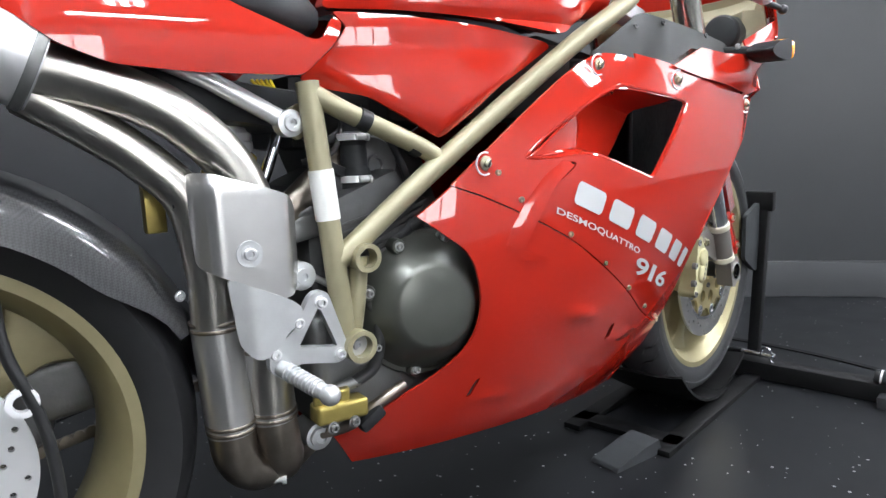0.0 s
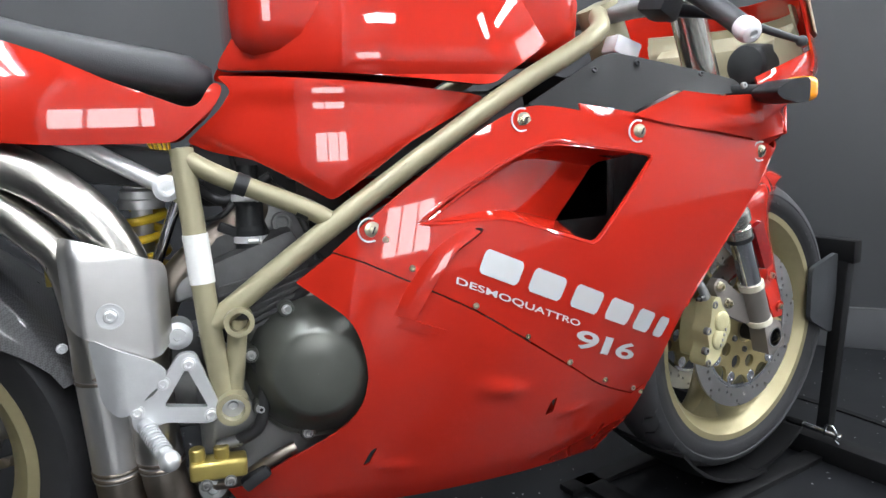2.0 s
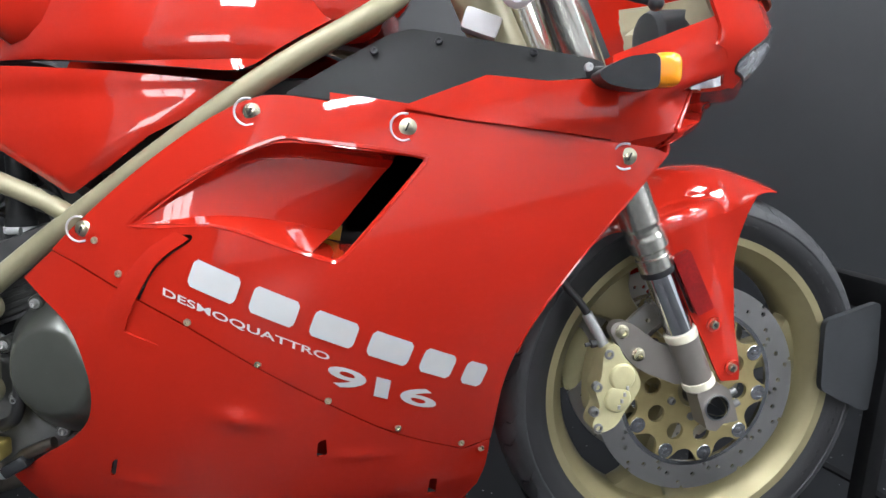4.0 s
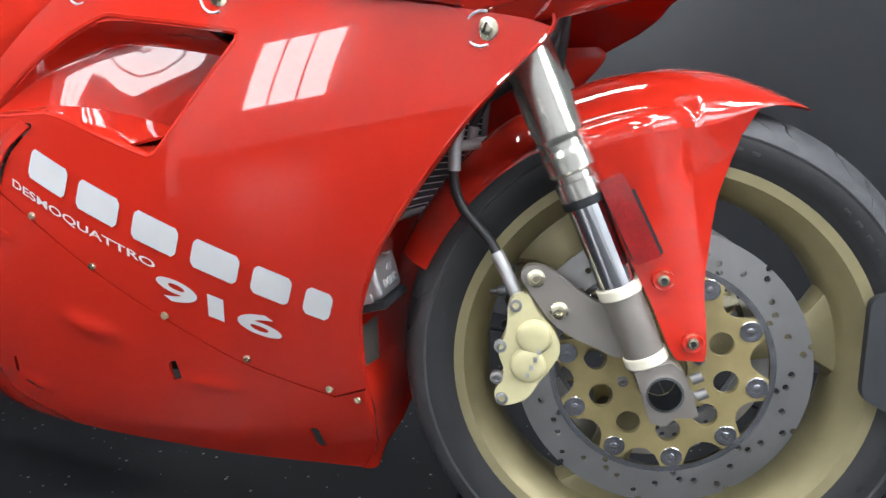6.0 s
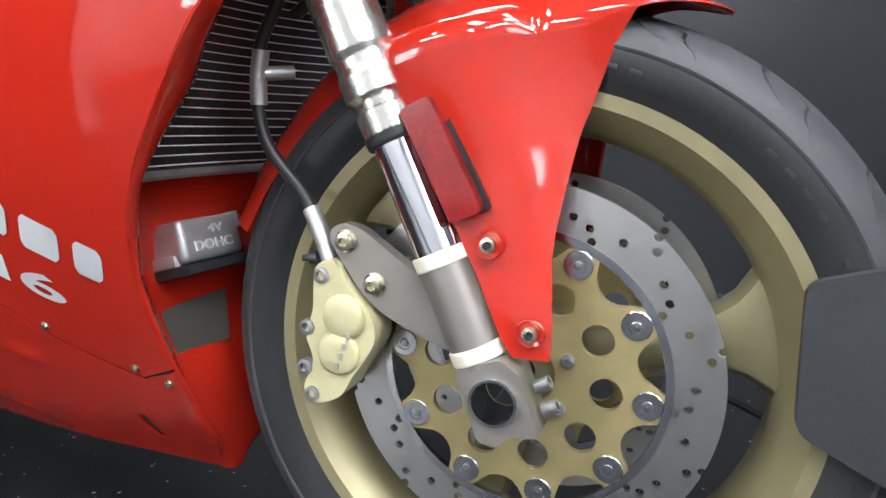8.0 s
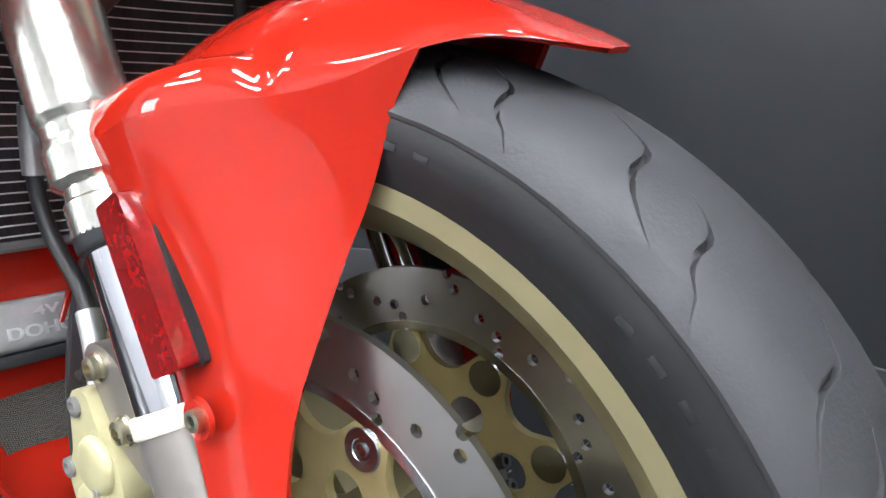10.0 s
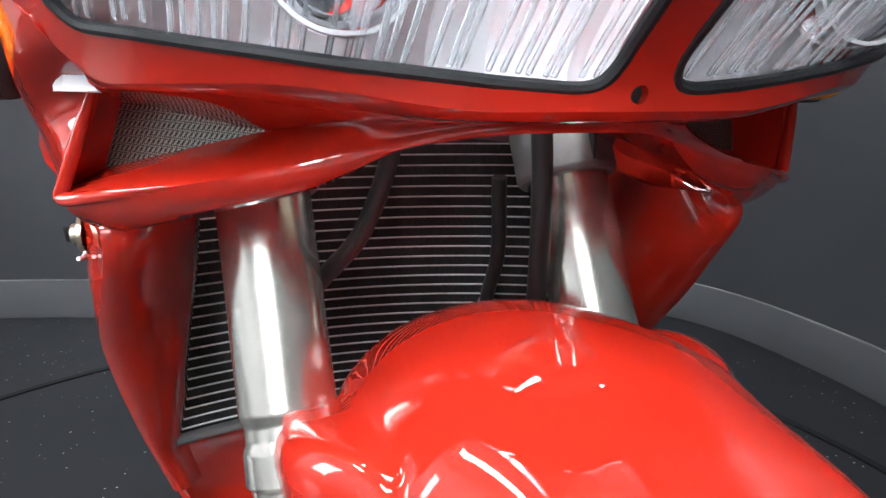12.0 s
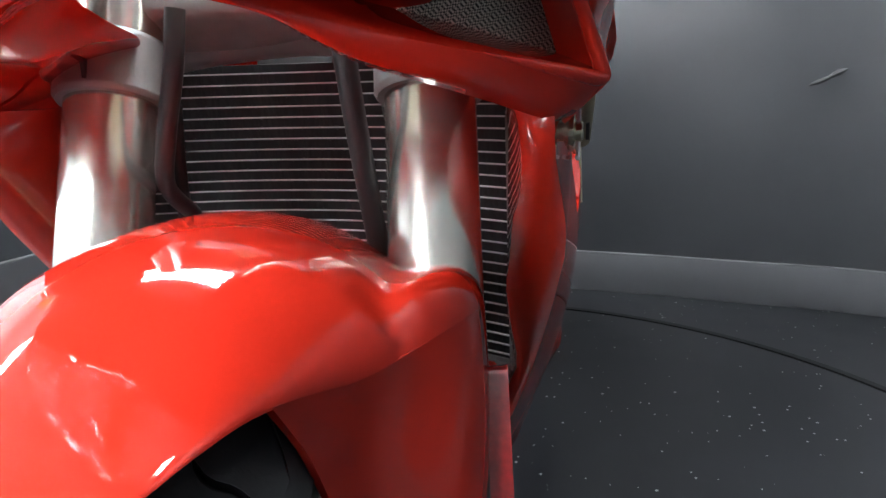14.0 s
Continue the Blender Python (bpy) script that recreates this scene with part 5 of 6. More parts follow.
# yokes and steering
fpart("lower_yoke", box((0.06, 0.20, 0.035), pose(-0.205, 0, 0.428, 0, -25, 0), 0.012, 3), CAST, bike)
fpart("upper_yoke", box((0.09, 0.20, 0.025), pose(-0.292, 0, 0.595, 0, -25, 0), 0.010, 3), CAST, bike)
part("steering_head", tube([(-0.262, 0.0, 0.76), (-0.335, -0.005, 0.925)], 0.036, 24, smooth=False), GOLD, bike, "gold painted steering head")
part("reservoir", box((0.05, 0.04, 0.03), pose(-0.318, -0.055, 0.848, 0, 20, 0), 0.006), WHITE, bike, "small white plastic reservoir")
grip = part("handlebar", tube([(-0.256, -0.10, 0.948), (-0.278, -0.20, 0.902), (-0.291, -0.295, 0.846)], 0.0145, 16), VINYL, bike, "black rubber handlebar grip")
part("bar_end", rod((-0.2905, -0.290, 0.849), (-0.295, -0.325, 0.828), [(0.0145, 0), (0.0165, 0.006), (0.0165, 0.018), (0.013, 0.026), (0.006, 0.029), (0.005, 0.025)], 24), WHITE, grip, "white bar end weight")
part("brake_lever", tube([(-0.265, -0.13, 0.898), (-0.233, -0.175, 0.884), (-0.193, -0.225, 0.858), (-0.148, -0.252, 0.838)], 0.0065, 12, radii=[0.011, 0.008, 0.006, 0.006, 0.005]), SATIN, bike, "dark metal brake lever")
knob = bmesh.new()
bmesh.ops.create_uvsphere(knob, u_segments=16, v_segments=10, radius=0.0085)
part("lever_ball", moved(knob, Matrix.Translation((-0.144, -0.254, 0.836))), SATIN, bike)
part("switch_box", box((0.05, 0.05, 0.04), pose(-0.30, -0.13, 0.905, 10, 20, 20), 0.01), PLASTIC, bike)


def indicator(m, side):
    it = part("indicator", moved(join(tube([(-0.205, side * 0.192, 0.777), (-0.185, side * 0.225, 0.775), (-0.175, side * 0.255, 0.773)], 0.010, 12), prism(cornered([(-0.215, 0.772), (-0.185, 0.787), (-0.150, 0.7905), (-0.150, 0.7535), (-0.175, 0.7535), (-0.205, 0.760)], 0.01), side * 0.248, side * 0.298)), m), PLASTIC, bike, "black turn signal with an amber lens")
    part("amber_lens", moved(box((0.034, 0.047, 0.037), pose(-0.140, side * 0.2705, 0.774), 0.0150, 6), m), AMBERSKIN, it, "amber ribbed lens")
    for k in range(8):
        line = [(-0.1405 + 0.0148 * math.cos(radians(v)), side * (0.2550 + 0.0044 * k), 0.774 + 0.0165 * math.sin(radians(v))) for v in range(-60, 61, 15)]
        part("lens_rib", moved(tube(line, 0.0011, 6, 1), m), AMBERSKIN, it)
    return it


indicator(Matrix.Translation((0.008, 0.026, -0.006)), -1)
indicator(Matrix.Translation((0.008, -0.040, -0.009)), 1)
bolt((-0.203, -0.204, 0.777), (0, -1, 0), 0.005, 0.005, bike, ALU, "bolt", False)

# ---- tank, seat, tail ----
def shell(sections, name, mat, label="", parent=bike, thick=None):
    """A closed body lofted through cross-sections given as (x, half width, bottom, top, squareness)."""
    rows = []
    for x, hw, z0, z1, sq in sections:
        row = []
        for k in range(32):
            a = 2 * math.pi * k / 32
            c, s = math.cos(a), math.sin(a)
            row.append((x, 0.005 + hw * math.copysign(abs(c) ** sq, c), (z0 + z1) / 2 + (z1 - z0) / 2 * math.copysign(abs(s) ** sq, s)))
        rows.append(row)
    bm = loft(rows, closed=True)
    for r in (rows[0], rows[-1]):
        vs = [min(bm.verts, key=lambda v: (v.co - Vector(p)).length) for p in r]
        bm.faces.new(vs)
    return part(name, bm, mat, parent, label)


TANKSIDE = [(-0.962, 0.812), (-0.935, 0.852), (-0.905, 0.905), (-0.880, 0.955), (-0.80, 1.00), (-0.55, 1.02), (-0.43, 0.985), (-0.418, 0.905), (-0.435, 0.884), (-0.572, 0.803), (-0.607, 0.782), (-0.754, 0.796), (-0.885, 0.806), (-0.944, 0.808)]


def tank_y(x, z):
    return -0.183 + 0.35 * (x + 0.70) ** 2 + 0.6 * (z - 0.80) ** 2 + 0.18 * max(0.0, z - 0.79) ** 1.2 + 0.75 * (max(0.0, -0.74 - x)) ** 1.6 + 0.55 * max(0.0, x + 0.62) ** 1.5 + 0.06 * math.exp(-((z - 0.795) / 0.012) ** 2) * 0.15


tank = part("fuel_tank", skin(cornered(TANKSIDE, 0.022), tank_y, 0.02, 0.014), RED, bike, "glossy red fuel tank")
part("tank_half", skin(cornered(TANKSIDE, 0.022), lambda x, z: 0.01 - tank_y(x, z), -0.02, 0.014), RED, tank)
part("tank_core", box((0.50, 0.30, 0.16), pose(-0.69, 0.005, 0.90), 0.05, 4), RED, tank)
SIDEPANEL = [(-0.962, 0.800), (-0.945, 0.781), (-0.962, 0.757), (-1.004, 0.719), (-0.975, 0.706), (-0.925, 0.694), (-0.875, 0.665), (-0.832, 0.638), (-0.780, 0.671), (-0.725, 0.710), (-0.606, 0.767), (-0.623, 0.772), (-0.755, 0.786), (-0.885, 0.796)]


def side_roll(x, z):
    """How far the panel has rolled inwards towards its two lower edges, from 0 to 1."""
    near = min(abs(0.4957 * (x + 0.832) - 0.8685 * (z - 0.638)), abs(0.4294 * (x + 0.832) + 0.9031 * (z - 0.638)))
    return max(0.0, 1 - near / 0.024) ** 2


def side_y(x, z):
    return -0.184 + 0.14 * (z - 0.66) + 0.30 * max(0.0, -0.80 - x) ** 1.25 + 0.10 * max(0.0, 0.72 - z) - 0.006 * step(0.755, 0.785, z) + 0.45 * (x + 0.80) ** 2 + 0.5 * (z - 0.715) ** 2 + 0.010 * side_roll(x, z)


part("seat_side_panel", skin(cornered(SIDEPANEL, 0.008), side_y, 0.004, 0.006), RED, bike, "glossy red triangular panel under the tank")
TAIL = [(-1.60, 0.86), (-1.45, 0.815), (-1.311, 0.778), (-1.27, 0.746), (-1.222, 0.727), (-1.139, 0.720), (-1.016, 0.719), (-0.966, 0.762), (-0.954, 0.786), (-0.968, 0.792), (-0.985, 0.764), (-1.00, 0.760), (-1.08, 0.792), (-1.15, 0.826), (-1.30, 0.895), (-1.60, 0.975)]


def tail_y(x, z):
    return -0.158 + 0.175 * (z - 0.77 + math.sqrt((z - 0.77) ** 2 + 0.0012)) + 1.5 * max(0.0, z - 0.775) ** 1.8 + 1.6 * max(0.0, 0.765 - z) ** 2 + 0.12 * max(0.0, x + 1.03) + 0.35 * max(0.0, -1.15 - x) ** 2


part("tail_unit", skin(cornered(TAIL, 0.012), tail_y, 0.004, 0.012), RED, bike, "glossy red tail cowl")
part("tail_unit", skin(cornered(TAIL, 0.012), lambda x, z: 0.01 - tail_y(x, z), -0.004, 0.012), RED, bike)
shell([(-1.50, 0.06, 0.90, 0.94, 0.6), (-1.30, 0.10, 0.82, 0.905, 0.6), (-1.15, 0.135, 0.795, 0.862, 0.55), (-1.05, 0.140, 0.775, 0.842, 0.55), (-0.99, 0.125, 0.765, 0.832, 0.6), (-0.965, 0.100, 0.775, 0.818, 0.7)], "seat", VINYL, "black vinyl rider seat")

# ---- frame ----
chassis = part("frame_tube", tube([(-0.992, -0.158, 0.493), (-0.832, -0.166, 0.608), (-0.60, -0.176, 0.762), (-0.445, -0.165, 0.848), (-0.405, -0.120, 0.885), (-0.36, -0.05, 0.90)], 0.0142, 20, 8), GOLD, bike, "gold painted frame tube")
for pts, r in (([(-1.010, -0.145, 0.712), (-1.003, -0.152, 0.60), (-0.995, -0.158, 0.48), (-0.985, -0.152, 0.386)], 0.0142), ([(-1.008, -0.146, 0.700), (-0.965, -0.155, 0.675), (-0.870, -0.160, 0.632), (-0.832, -0.163, 0.610)], 0.0125), ([(-0.961, -0.156, 0.495), (-0.968, -0.155, 0.44), (-0.976, -0.150, 0.386)], 0.0125), ([(-0.832, 0.176, 0.608), (-0.60, 0.186, 0.762), (-0.445, 0.165, 0.848)], 0.0142), ([(-1.010, 0.155, 0.712), (-0.995, 0.165, 0.48)], 0.0142)):
    part("frame_tube", tube(pts, r, 20), GOLD, bike)
for (x, z), r in (((-0.961, 0.495), 0.0185), ((-0.977, 0.383), 0.021)):
    lug = part("frame_lug", moved(turned([(r * 0.68, -0.016), (r, -0.016), (r, 0.016), (r * 0.68, 0.016)], 28), Matrix.Translation((x, -0.166, z))), GOLD, bike)
    # The upper lug is filled with black for its shaded inside.
    part("lug_inside", rod((x, -0.155, z), (x, -1, z), [(r * 0.7, 0), (r * 0.7, 0.006)] if z > 0.45 else [(r * 0.7, 0), (r * 0.7, 0.012), (0.007, 0.012), (0.006, 0.016), (0.003, 0.016), (0.003, 0.012)], 24), SHADE_BLACK if z > 0.45 else ALU, lug)
for x, z in ((-0.944, 0.665), (-0.868, 0.630)):
    d = Vector((0.095, -0.005, -0.043)).normalized()
    part("cable_tie", rod(Vector((x, -0.1575, z)) - d * 0.008, Vector((x, -0.1575, z)) + d, [(0.0140, 0), (0.0140, 0.016)], 20), PLASTIC, chassis)
part("frame_label", rod((-0.9993, -0.1547, 0.545), (-1.0036, -0.1514, 0.61), [(0.0156, 0), (0.0156, 0.062)], 24), PALE, chassis, "white paper label on the tube")
part("subframe_tube", tube([(-1.30, -0.08, 0.80), (-1.118, -0.115, 0.716), (-1.032, -0.128, 0.665)], 0.011, 16, smooth=False), BRIGHTALU, bike, "silver rear subframe tube")
part("subframe_lug", rod((-1.031, -0.118, 0.664), (-1.031, -1, 0.664), [(0.0165, 0), (0.0165, 0.020), (0.010, 0.021), (0.010, 0.027), (0.005, 0.027), (0.005, 0.022)], 20), ALU, bike)
part("lug_plate", prism(cornered([(-1.048, 0.672), (-1.012, 0.690), (-1.000, 0.660), (-1.020, 0.642)], 0.006), -0.130, -0.122), GOLD, bike)

# ---- engine side ----
clutch = part("clutch_cover", rod((-0.857, -0.118, 0.414), (-0.870, -0.198, 0.419), [(0.103, 0), (0.103, 0.024), (0.101, 0.027), (0.095, 0.028), (0.093, 0.031), (0.091, 0.036), (0.060, 0.071), (0.056, 0.0745), (0.051, 0.0765), (0.020, 0.078)], 64), COVER, bike, "dark grey clutch cover")
for k in range(5):
    a = radians(68 + 47 * k)
    x, z = -0.860 + 0.0935 * math.cos(a), 0.414 + 0.0935 * math.sin(a)
    part("bolt_boss", rod((x, -0.123, z), (x, -1, z), [(0.0105, 0), (0.0105, 0.030), (0.009, 0.032)], 16), COVER, clutch)
    bolt((x, -0.155, z), (0, -1, 0), 0.005, 0.006, clutch, CAMALU, "bolt", True)
part("case_ring", rod((-0.866, -0.060, 0.417), (-0.866, -1, 0.417), [(0.126, 0), (0.126, 0.050), (0.121, 0.056), (0.108, 0.058)], 48), PLASTIC, bike, "black outer ring of the clutch housing")
part("crankcase", join(box((0.20, 0.14, 0.16), pose(-0.92, -0.06, 0.34), 0.02, 3), box((0.12, 0.08, 0.075), pose(-0.955, -0.082, 0.318, 0, 0, 6), 0.016, 3)), CAST, bike, "grey cast crankcase")
part("cylinder_head", join(box((0.13, 0.16, 0.10), pose(-0.925, -0.055, 0.535, 0, -20, 0), 0.015, 2), box((0.10, 0.14, 0.05), pose(-0.955, -0.04, 0.578, 0, -20, 0), 0.012, 2)), DARKCAST, bike, "grey cylinder head")
for k in range(6):
    part("fin", box((0.12, 0.165, 0.005), pose(-0.915 + 0.004 * k, -0.055, 0.485 + 0.010 * k, 0, -20, 0), 0.001), DARKCAST, bike)
ib = part("intake_stub", rod((-0.934, -0.108, 0.572), (-0.932, -0.104, 0.69), [(0.021, 0), (0.021, 0.030), (0.0185, 0.034), (0.0175, 0.062), (0.020, 0.066), (0.020, 0.074), (0.0145, 0.080), (0.0145, 0.115)], 24), PLASTIC, bike, "black rubber intake stub with hose clips")
for z, r in ((0.585, 0.0225), (0.640, 0.0212)):
    clip = part("hose_clip", rod((-0.934, -0.1075, z), (-0.932, -0.104, z + 0.1), [(r - 0.001, 0), (r, 0.0005), (r, 0.0085), (r - 0.001, 0.009)], 24), BRIGHTALU, ib)
    part("clip_screw", rod((-0.940, -0.1075 - r, z + 0.0045), (-0.925, -0.1075 - r, z + 0.0045), [(0.004, 0), (0.004, 0.014), (0.0055, 0.015), (0.0055, 0.018)], 10), ALU, ib)
part("intake_collar", rod((-0.930, -0.100, 0.552), (-0.930, -0.099, 0.70), [(0.030, 0), (0.0315, 0.002), (0.0315, 0.018), (0.028, 0.021), (0.024, 0.021), (0.023, 0.015)], 32), CAMALU, bike, "silver ring under the intake")
hb = part("round_housing", rod((-0.890, -0.045, 0.606), (-0.892, -1, 0.614), [(0.040, 0), (0.040, 0.03), (0.036, 0.038), (0.014, 0.040), (0.013, 0.047), (0.009, 0.047), (0.008, 0.041)], 32), CAST, bike, "grey cast throttle body")
part("housing_neck", rod((-0.893, -0.060, 0.555), (-0.890, -0.060, 0.61), [(0.034, 0), (0.034, 0.010), (0.029, 0.014), (0.029, 0.05)], 28), CAST, hb)
part("breather_box", join(box((0.058, 0.05, 0.034), pose(-1.010, -0.085, 0.533, 0, -10, 0), 0.007, 3), box((0.030, 0.05, 0.012), pose(-1.012, -0.085, 0.552, 0, -10, 0), 0.004, 2)), CAST, bike, "grey plastic breather box")
for k in range(4):
    part("case_rib", box((0.060, 0.05, 0.004), pose(-0.952, -0.112, 0.505 + 0.011 * k, 0, -12, 0), 0.001), DARKCAST, bike)
for pts, r, mat in (([(-0.985, -0.120, 0.505), (-0.960, -0.128, 0.520), (-0.925, -0.130, 0.512), (-0.90, -0.126, 0.495)], 0.0055, HOSE), ([(-1.00, -0.09, 0.615), (-0.965, -0.105, 0.625), (-0.945, -0.100, 0.66), (-0.95, -0.09, 0.70)], 0.004, HOSE), ([(-0.905, -0.10, 0.66), (-0.885, -0.112, 0.645), (-0.862, -0.115, 0.60), (-0.85, -0.115, 0.555)], 0.005, HOSE), ([(-0.925, -0.115, 0.492), (-0.89, -0.125, 0.505), (-0.862, -0.130, 0.525)], 0.012, PLASTIC), ([(-1.035, -0.06, 0.70), (-1.01, -0.075, 0.675), (-0.985, -0.08, 0.668)], 0.0045, HOSE)):
    part("hose", tube(pts, r, 12), mat, bike, "black rubber hose")
part("cable_connector", box((0.026, 0.016, 0.013), pose(-0.962, -0.108, 0.604, 0, 25, 0), 0.003), PLASTIC, bike)
part("shift_rod", tube([(-1.010, -0.112, 0.470), (-0.975, -0.125, 0.448), (-0.945, -0.128, 0.430)], 0.0045, 10, smooth=False), ALU, bike)
part("exhaust_header", tube([(-0.900, -0.055, 0.635), (-0.935, -0.075, 0.615), (-0.985, -0.088, 0.585), (-1.03, -0.09, 0.545), (-1.06, -0.09, 0.49), (-1.07, -0.095, 0.42)], 0.021, 20), HEATSTEEL, bike, "heat-tinted header pipe")
part("header_shield", tube([(-0.93, -0.075, 0.598), (-0.99, -0.09, 0.588)], 0.012, 10, smooth=False), HEATSTEEL, bike)
for pts, r in (([(-1.00, -0.06, 0.66), (-0.965, -0.085, 0.64), (-0.93, -0.08, 0.655), (-0.90, -0.085, 0.67)], 0.007), ([(-1.02, -0.05, 0.56), (-0.99, -0.10, 0.535), (-0.95, -0.10, 0.545)], 0.008), ([(-0.95, -0.135, 0.45), (-0.935, -0.150, 0.40), (-0.945, -0.152, 0.345), (-0.975, -0.145, 0.325)], 0.0085), ([(-0.90, -0.09, 0.52), (-0.87, -0.13, 0.52), (-0.84, -0.14, 0.535)], 0.009)):
    part("hose", tube(pts, r, 12), HOSE, bike, "black rubber hose")
part("hose_end", tube([(-0.968, -0.147, 0.327), (-1.000, -0.142, 0.322)], 0.008, 10, smooth=False), CAST, bike)
part("wiring", join(*[tube([(-1.05 + 0.006 * k, -0.07, 0.72), (-1.04 + 0.004 * k, -0.085, 0.70), (-1.03 + 0.002 * k, -0.08, 0.685)], 0.0022, 6) for k in range(5)]), YELLOW, bike, "bundle of thin wires")
part("under_tray", box((0.30, 0.20, 0.05), pose(-1.14, 0.0, 0.70, 0, 8, 0), 0.01), PLASTIC, bike, "black plastic tray under the seat")
part("battery_tray", box((0.14, 0.16, 0.10), pose(-0.93, 0.02, 0.68, 0, 0, 0), 0.015), SHADE_BLACK, bike)

# suspension
shock = part("shock_absorber", rod((-1.075, -0.02, 0.46), (-1.068, -0.02, 0.70), [(0.014, 0), (0.014, 0.17), (0.030, 0.172), (0.030, 0.184), (0.027, 0.186), (0.027, 0.196), (0.022, 0.20), (0.022, 0.25)], 24), BRIGHTALU, bike, "shock absorber with yellow spring")
part("spring", tube([(-1.072 + 0.030 * math.cos(a), -0.02 + 0.030 * math.sin(a), 0.47 + 0.0255 * a / (2 * math.pi)) for a in (radians(24 * k) for k in range(96))], 0.0062, 8, 2), YELLOW, shock, "yellow coil spring")
part("linkage_rod", tube([(-1.018, -0.06, 0.652), (-1.058, -0.06, 0.555), (-1.08, -0.06, 0.50)], 0.0075, 12, smooth=False), CHROME, bike, "bright linkage rod")

# exhaust
part("exhaust_pipe", tube([(-1.290, -0.105, 0.728), (-1.225, -0.115, 0.708), (-1.165, -0.125, 0.678), (-1.115, -0.130, 0.630), (-1.088, -0.132, 0.575), (-1.078, -0.128, 0.50), (-1.076, -0.115, 0.40), (-1.076, -0.112, 0.31)], 0.0275, 28, 8), STEEL, bike, "brushed steel exhaust pipe")
part("exhaust_pipe", tube([(-1.300, -0.085, 0.704), (-1.240, -0.095, 0.664), (-1.195, -0.105, 0.628), (-1.155, -0.112, 0.580), (-1.140, -0.112, 0.50), (-1.138, -0.108, 0.43)], 0.0245, 28, 8), STEEL, bike, "brushed steel exhaust pipe")
for x, y, z0, z1 in ((-1.126, -0.102, 0.288, 0.436), (-1.072, -0.106, 0.292, 0.40)):
    cl = part("exhaust_sleeve", tube([(x - 0.008, y, z1), (x, y, z0)], 0.0300, 28, smooth=False), SHIELDSTEEL, bike, "brushed steel sleeve")
    for z in (z1 - 0.004, z1 - 0.012, z0 + 0.004, z0 + 0.012):
        part("weld_ring", rod((x - 0.008 * (z - z0) / (z1 - z0), y, z - 0.0025), (x, y, z + 1), [(0.0304, 0), (0.0312, 0.0012), (0.0312, 0.0038), (0.0304, 0.005)], 28), HEATSTEEL, cl)
part("exhaust_bend", tube([(-1.126, -0.102, 0.292), (-1.124, -0.100, 0.262), (-1.112, -0.095, 0.236), (-1.088, -0.085, 0.220), (-1.05, -0.06, 0.214), (-1.00, -0.02, 0.214)], 0.0290, 24), HEATSTEEL, bike, "heat-stained exhaust bend")
part("exhaust_bend", tube([(-1.072, -0.106, 0.295), (-1.068, -0.104, 0.262), (-1.062, -0.096, 0.236), (-1.056, -0.075, 0.218), (-1.04, -0.02, 0.212)], 0.0285, 24), HEATSTEEL, bike, "heat-stained exhaust bend")
part("pipe_clip", rod((-1.088, -0.10, 0.205), (-1.06, -0.11, 0.204), [(0.004, 0), (0.004, 0.02), (0.007, 0.02), (0.007, 0.026)], 12), BRIGHTALU, bike)
part("silencer", tube([(-1.282, -0.098, 0.732), (-1.36, -0.10, 0.765), (-1.62, -0.10, 0.86)], 0.052, 40, smooth=False), BRIGHTALU, bike, "brushed aluminium silencer")
part("silencer_band", rod((-1.284, -0.098, 0.731), (-1.36, -0.10, 0.765), [(0.0528, 0), (0.0535, 0.001), (0.0535, 0.010), (0.0528, 0.011)], 40), CAST, bike)
SHIELD = [(-1.160, 0.612), (-1.140, 0.612), (-1.080, 0.592), (-1.046, 0.578), (-1.040, 0.566), (-1.041, 0.478), (-1.052, 0.462), (-1.075, 0.459), (-1.143, 0.498), (-1.158, 0.506), (-1.160, 0.56)]


def shield_y(x, z):
    return -0.168 + 0.022 * step(-1.062, -1.036, x) + 0.034 * step(-1.138, -1.164, x) + 0.012 * step(0.590, 0.618, z)


hs = part("heat_shield", skin(cornered(SHIELD, 0.010), shield_y, 0.003, 0.006), SHIELDSTEEL, bike, "silver satin heat shield on the exhaust")
part("shield_recess", rod((-1.106, -0.1675, 0.518), (-1.106, -1, 0.518), [(0.016, 0), (0.0155, 0.0015), (0.011, 0.0012)], 28), ALU, hs)
bolt((-1.106, -0.168, 0.518), (0, -1, 0), 0.0075, 0.006, hs, ALU, "bolt", True)
HEEL = [(-1.134, 0.494), (-1.062, 0.458), (-1.050, 0.446), (-1.053, 0.434), (-1.064, 0.424), (-1.072, 0.418), (-1.092, 0.396), (-1.110, 0.393), (-1.126, 0.412)]
part("heel_guard", skin(cornered(HEEL, 0.010), lambda x, z: -0.177 + 0.012 * step(-1.10, -1.14, x), 0.003, 0.008), ALU, bike, "pale aluminium heel guard plate")
br = boolean(prism(cornered([(-1.036, 0.462), (-1.016, 0.462), (-0.992, 0.386), (-1.002, 0.366), (-1.060, 0.378), (-1.084, 0.364), (-1.096, 0.376), (-1.094, 0.400), (-1.064, 0.418)], 0.010), -0.172, -0.160), [prism(cornered([(-1.028, 0.444), (-1.006, 0.388), (-1.058, 0.398)], 0.006), -0.3, 0)])
brk = part("footrest_bracket", br, ALU, bike, "bare aluminium triangular footrest bracket")
for x, z in ((-1.025, 0.448), (-1.004, 0.378), (-1.056, 0.428), (-1.088, 0.396)):
    bolt((x, -0.172, z), (0, -1, 0), 0.0065, 0.006, brk, BRIGHTALU, "bolt", True)
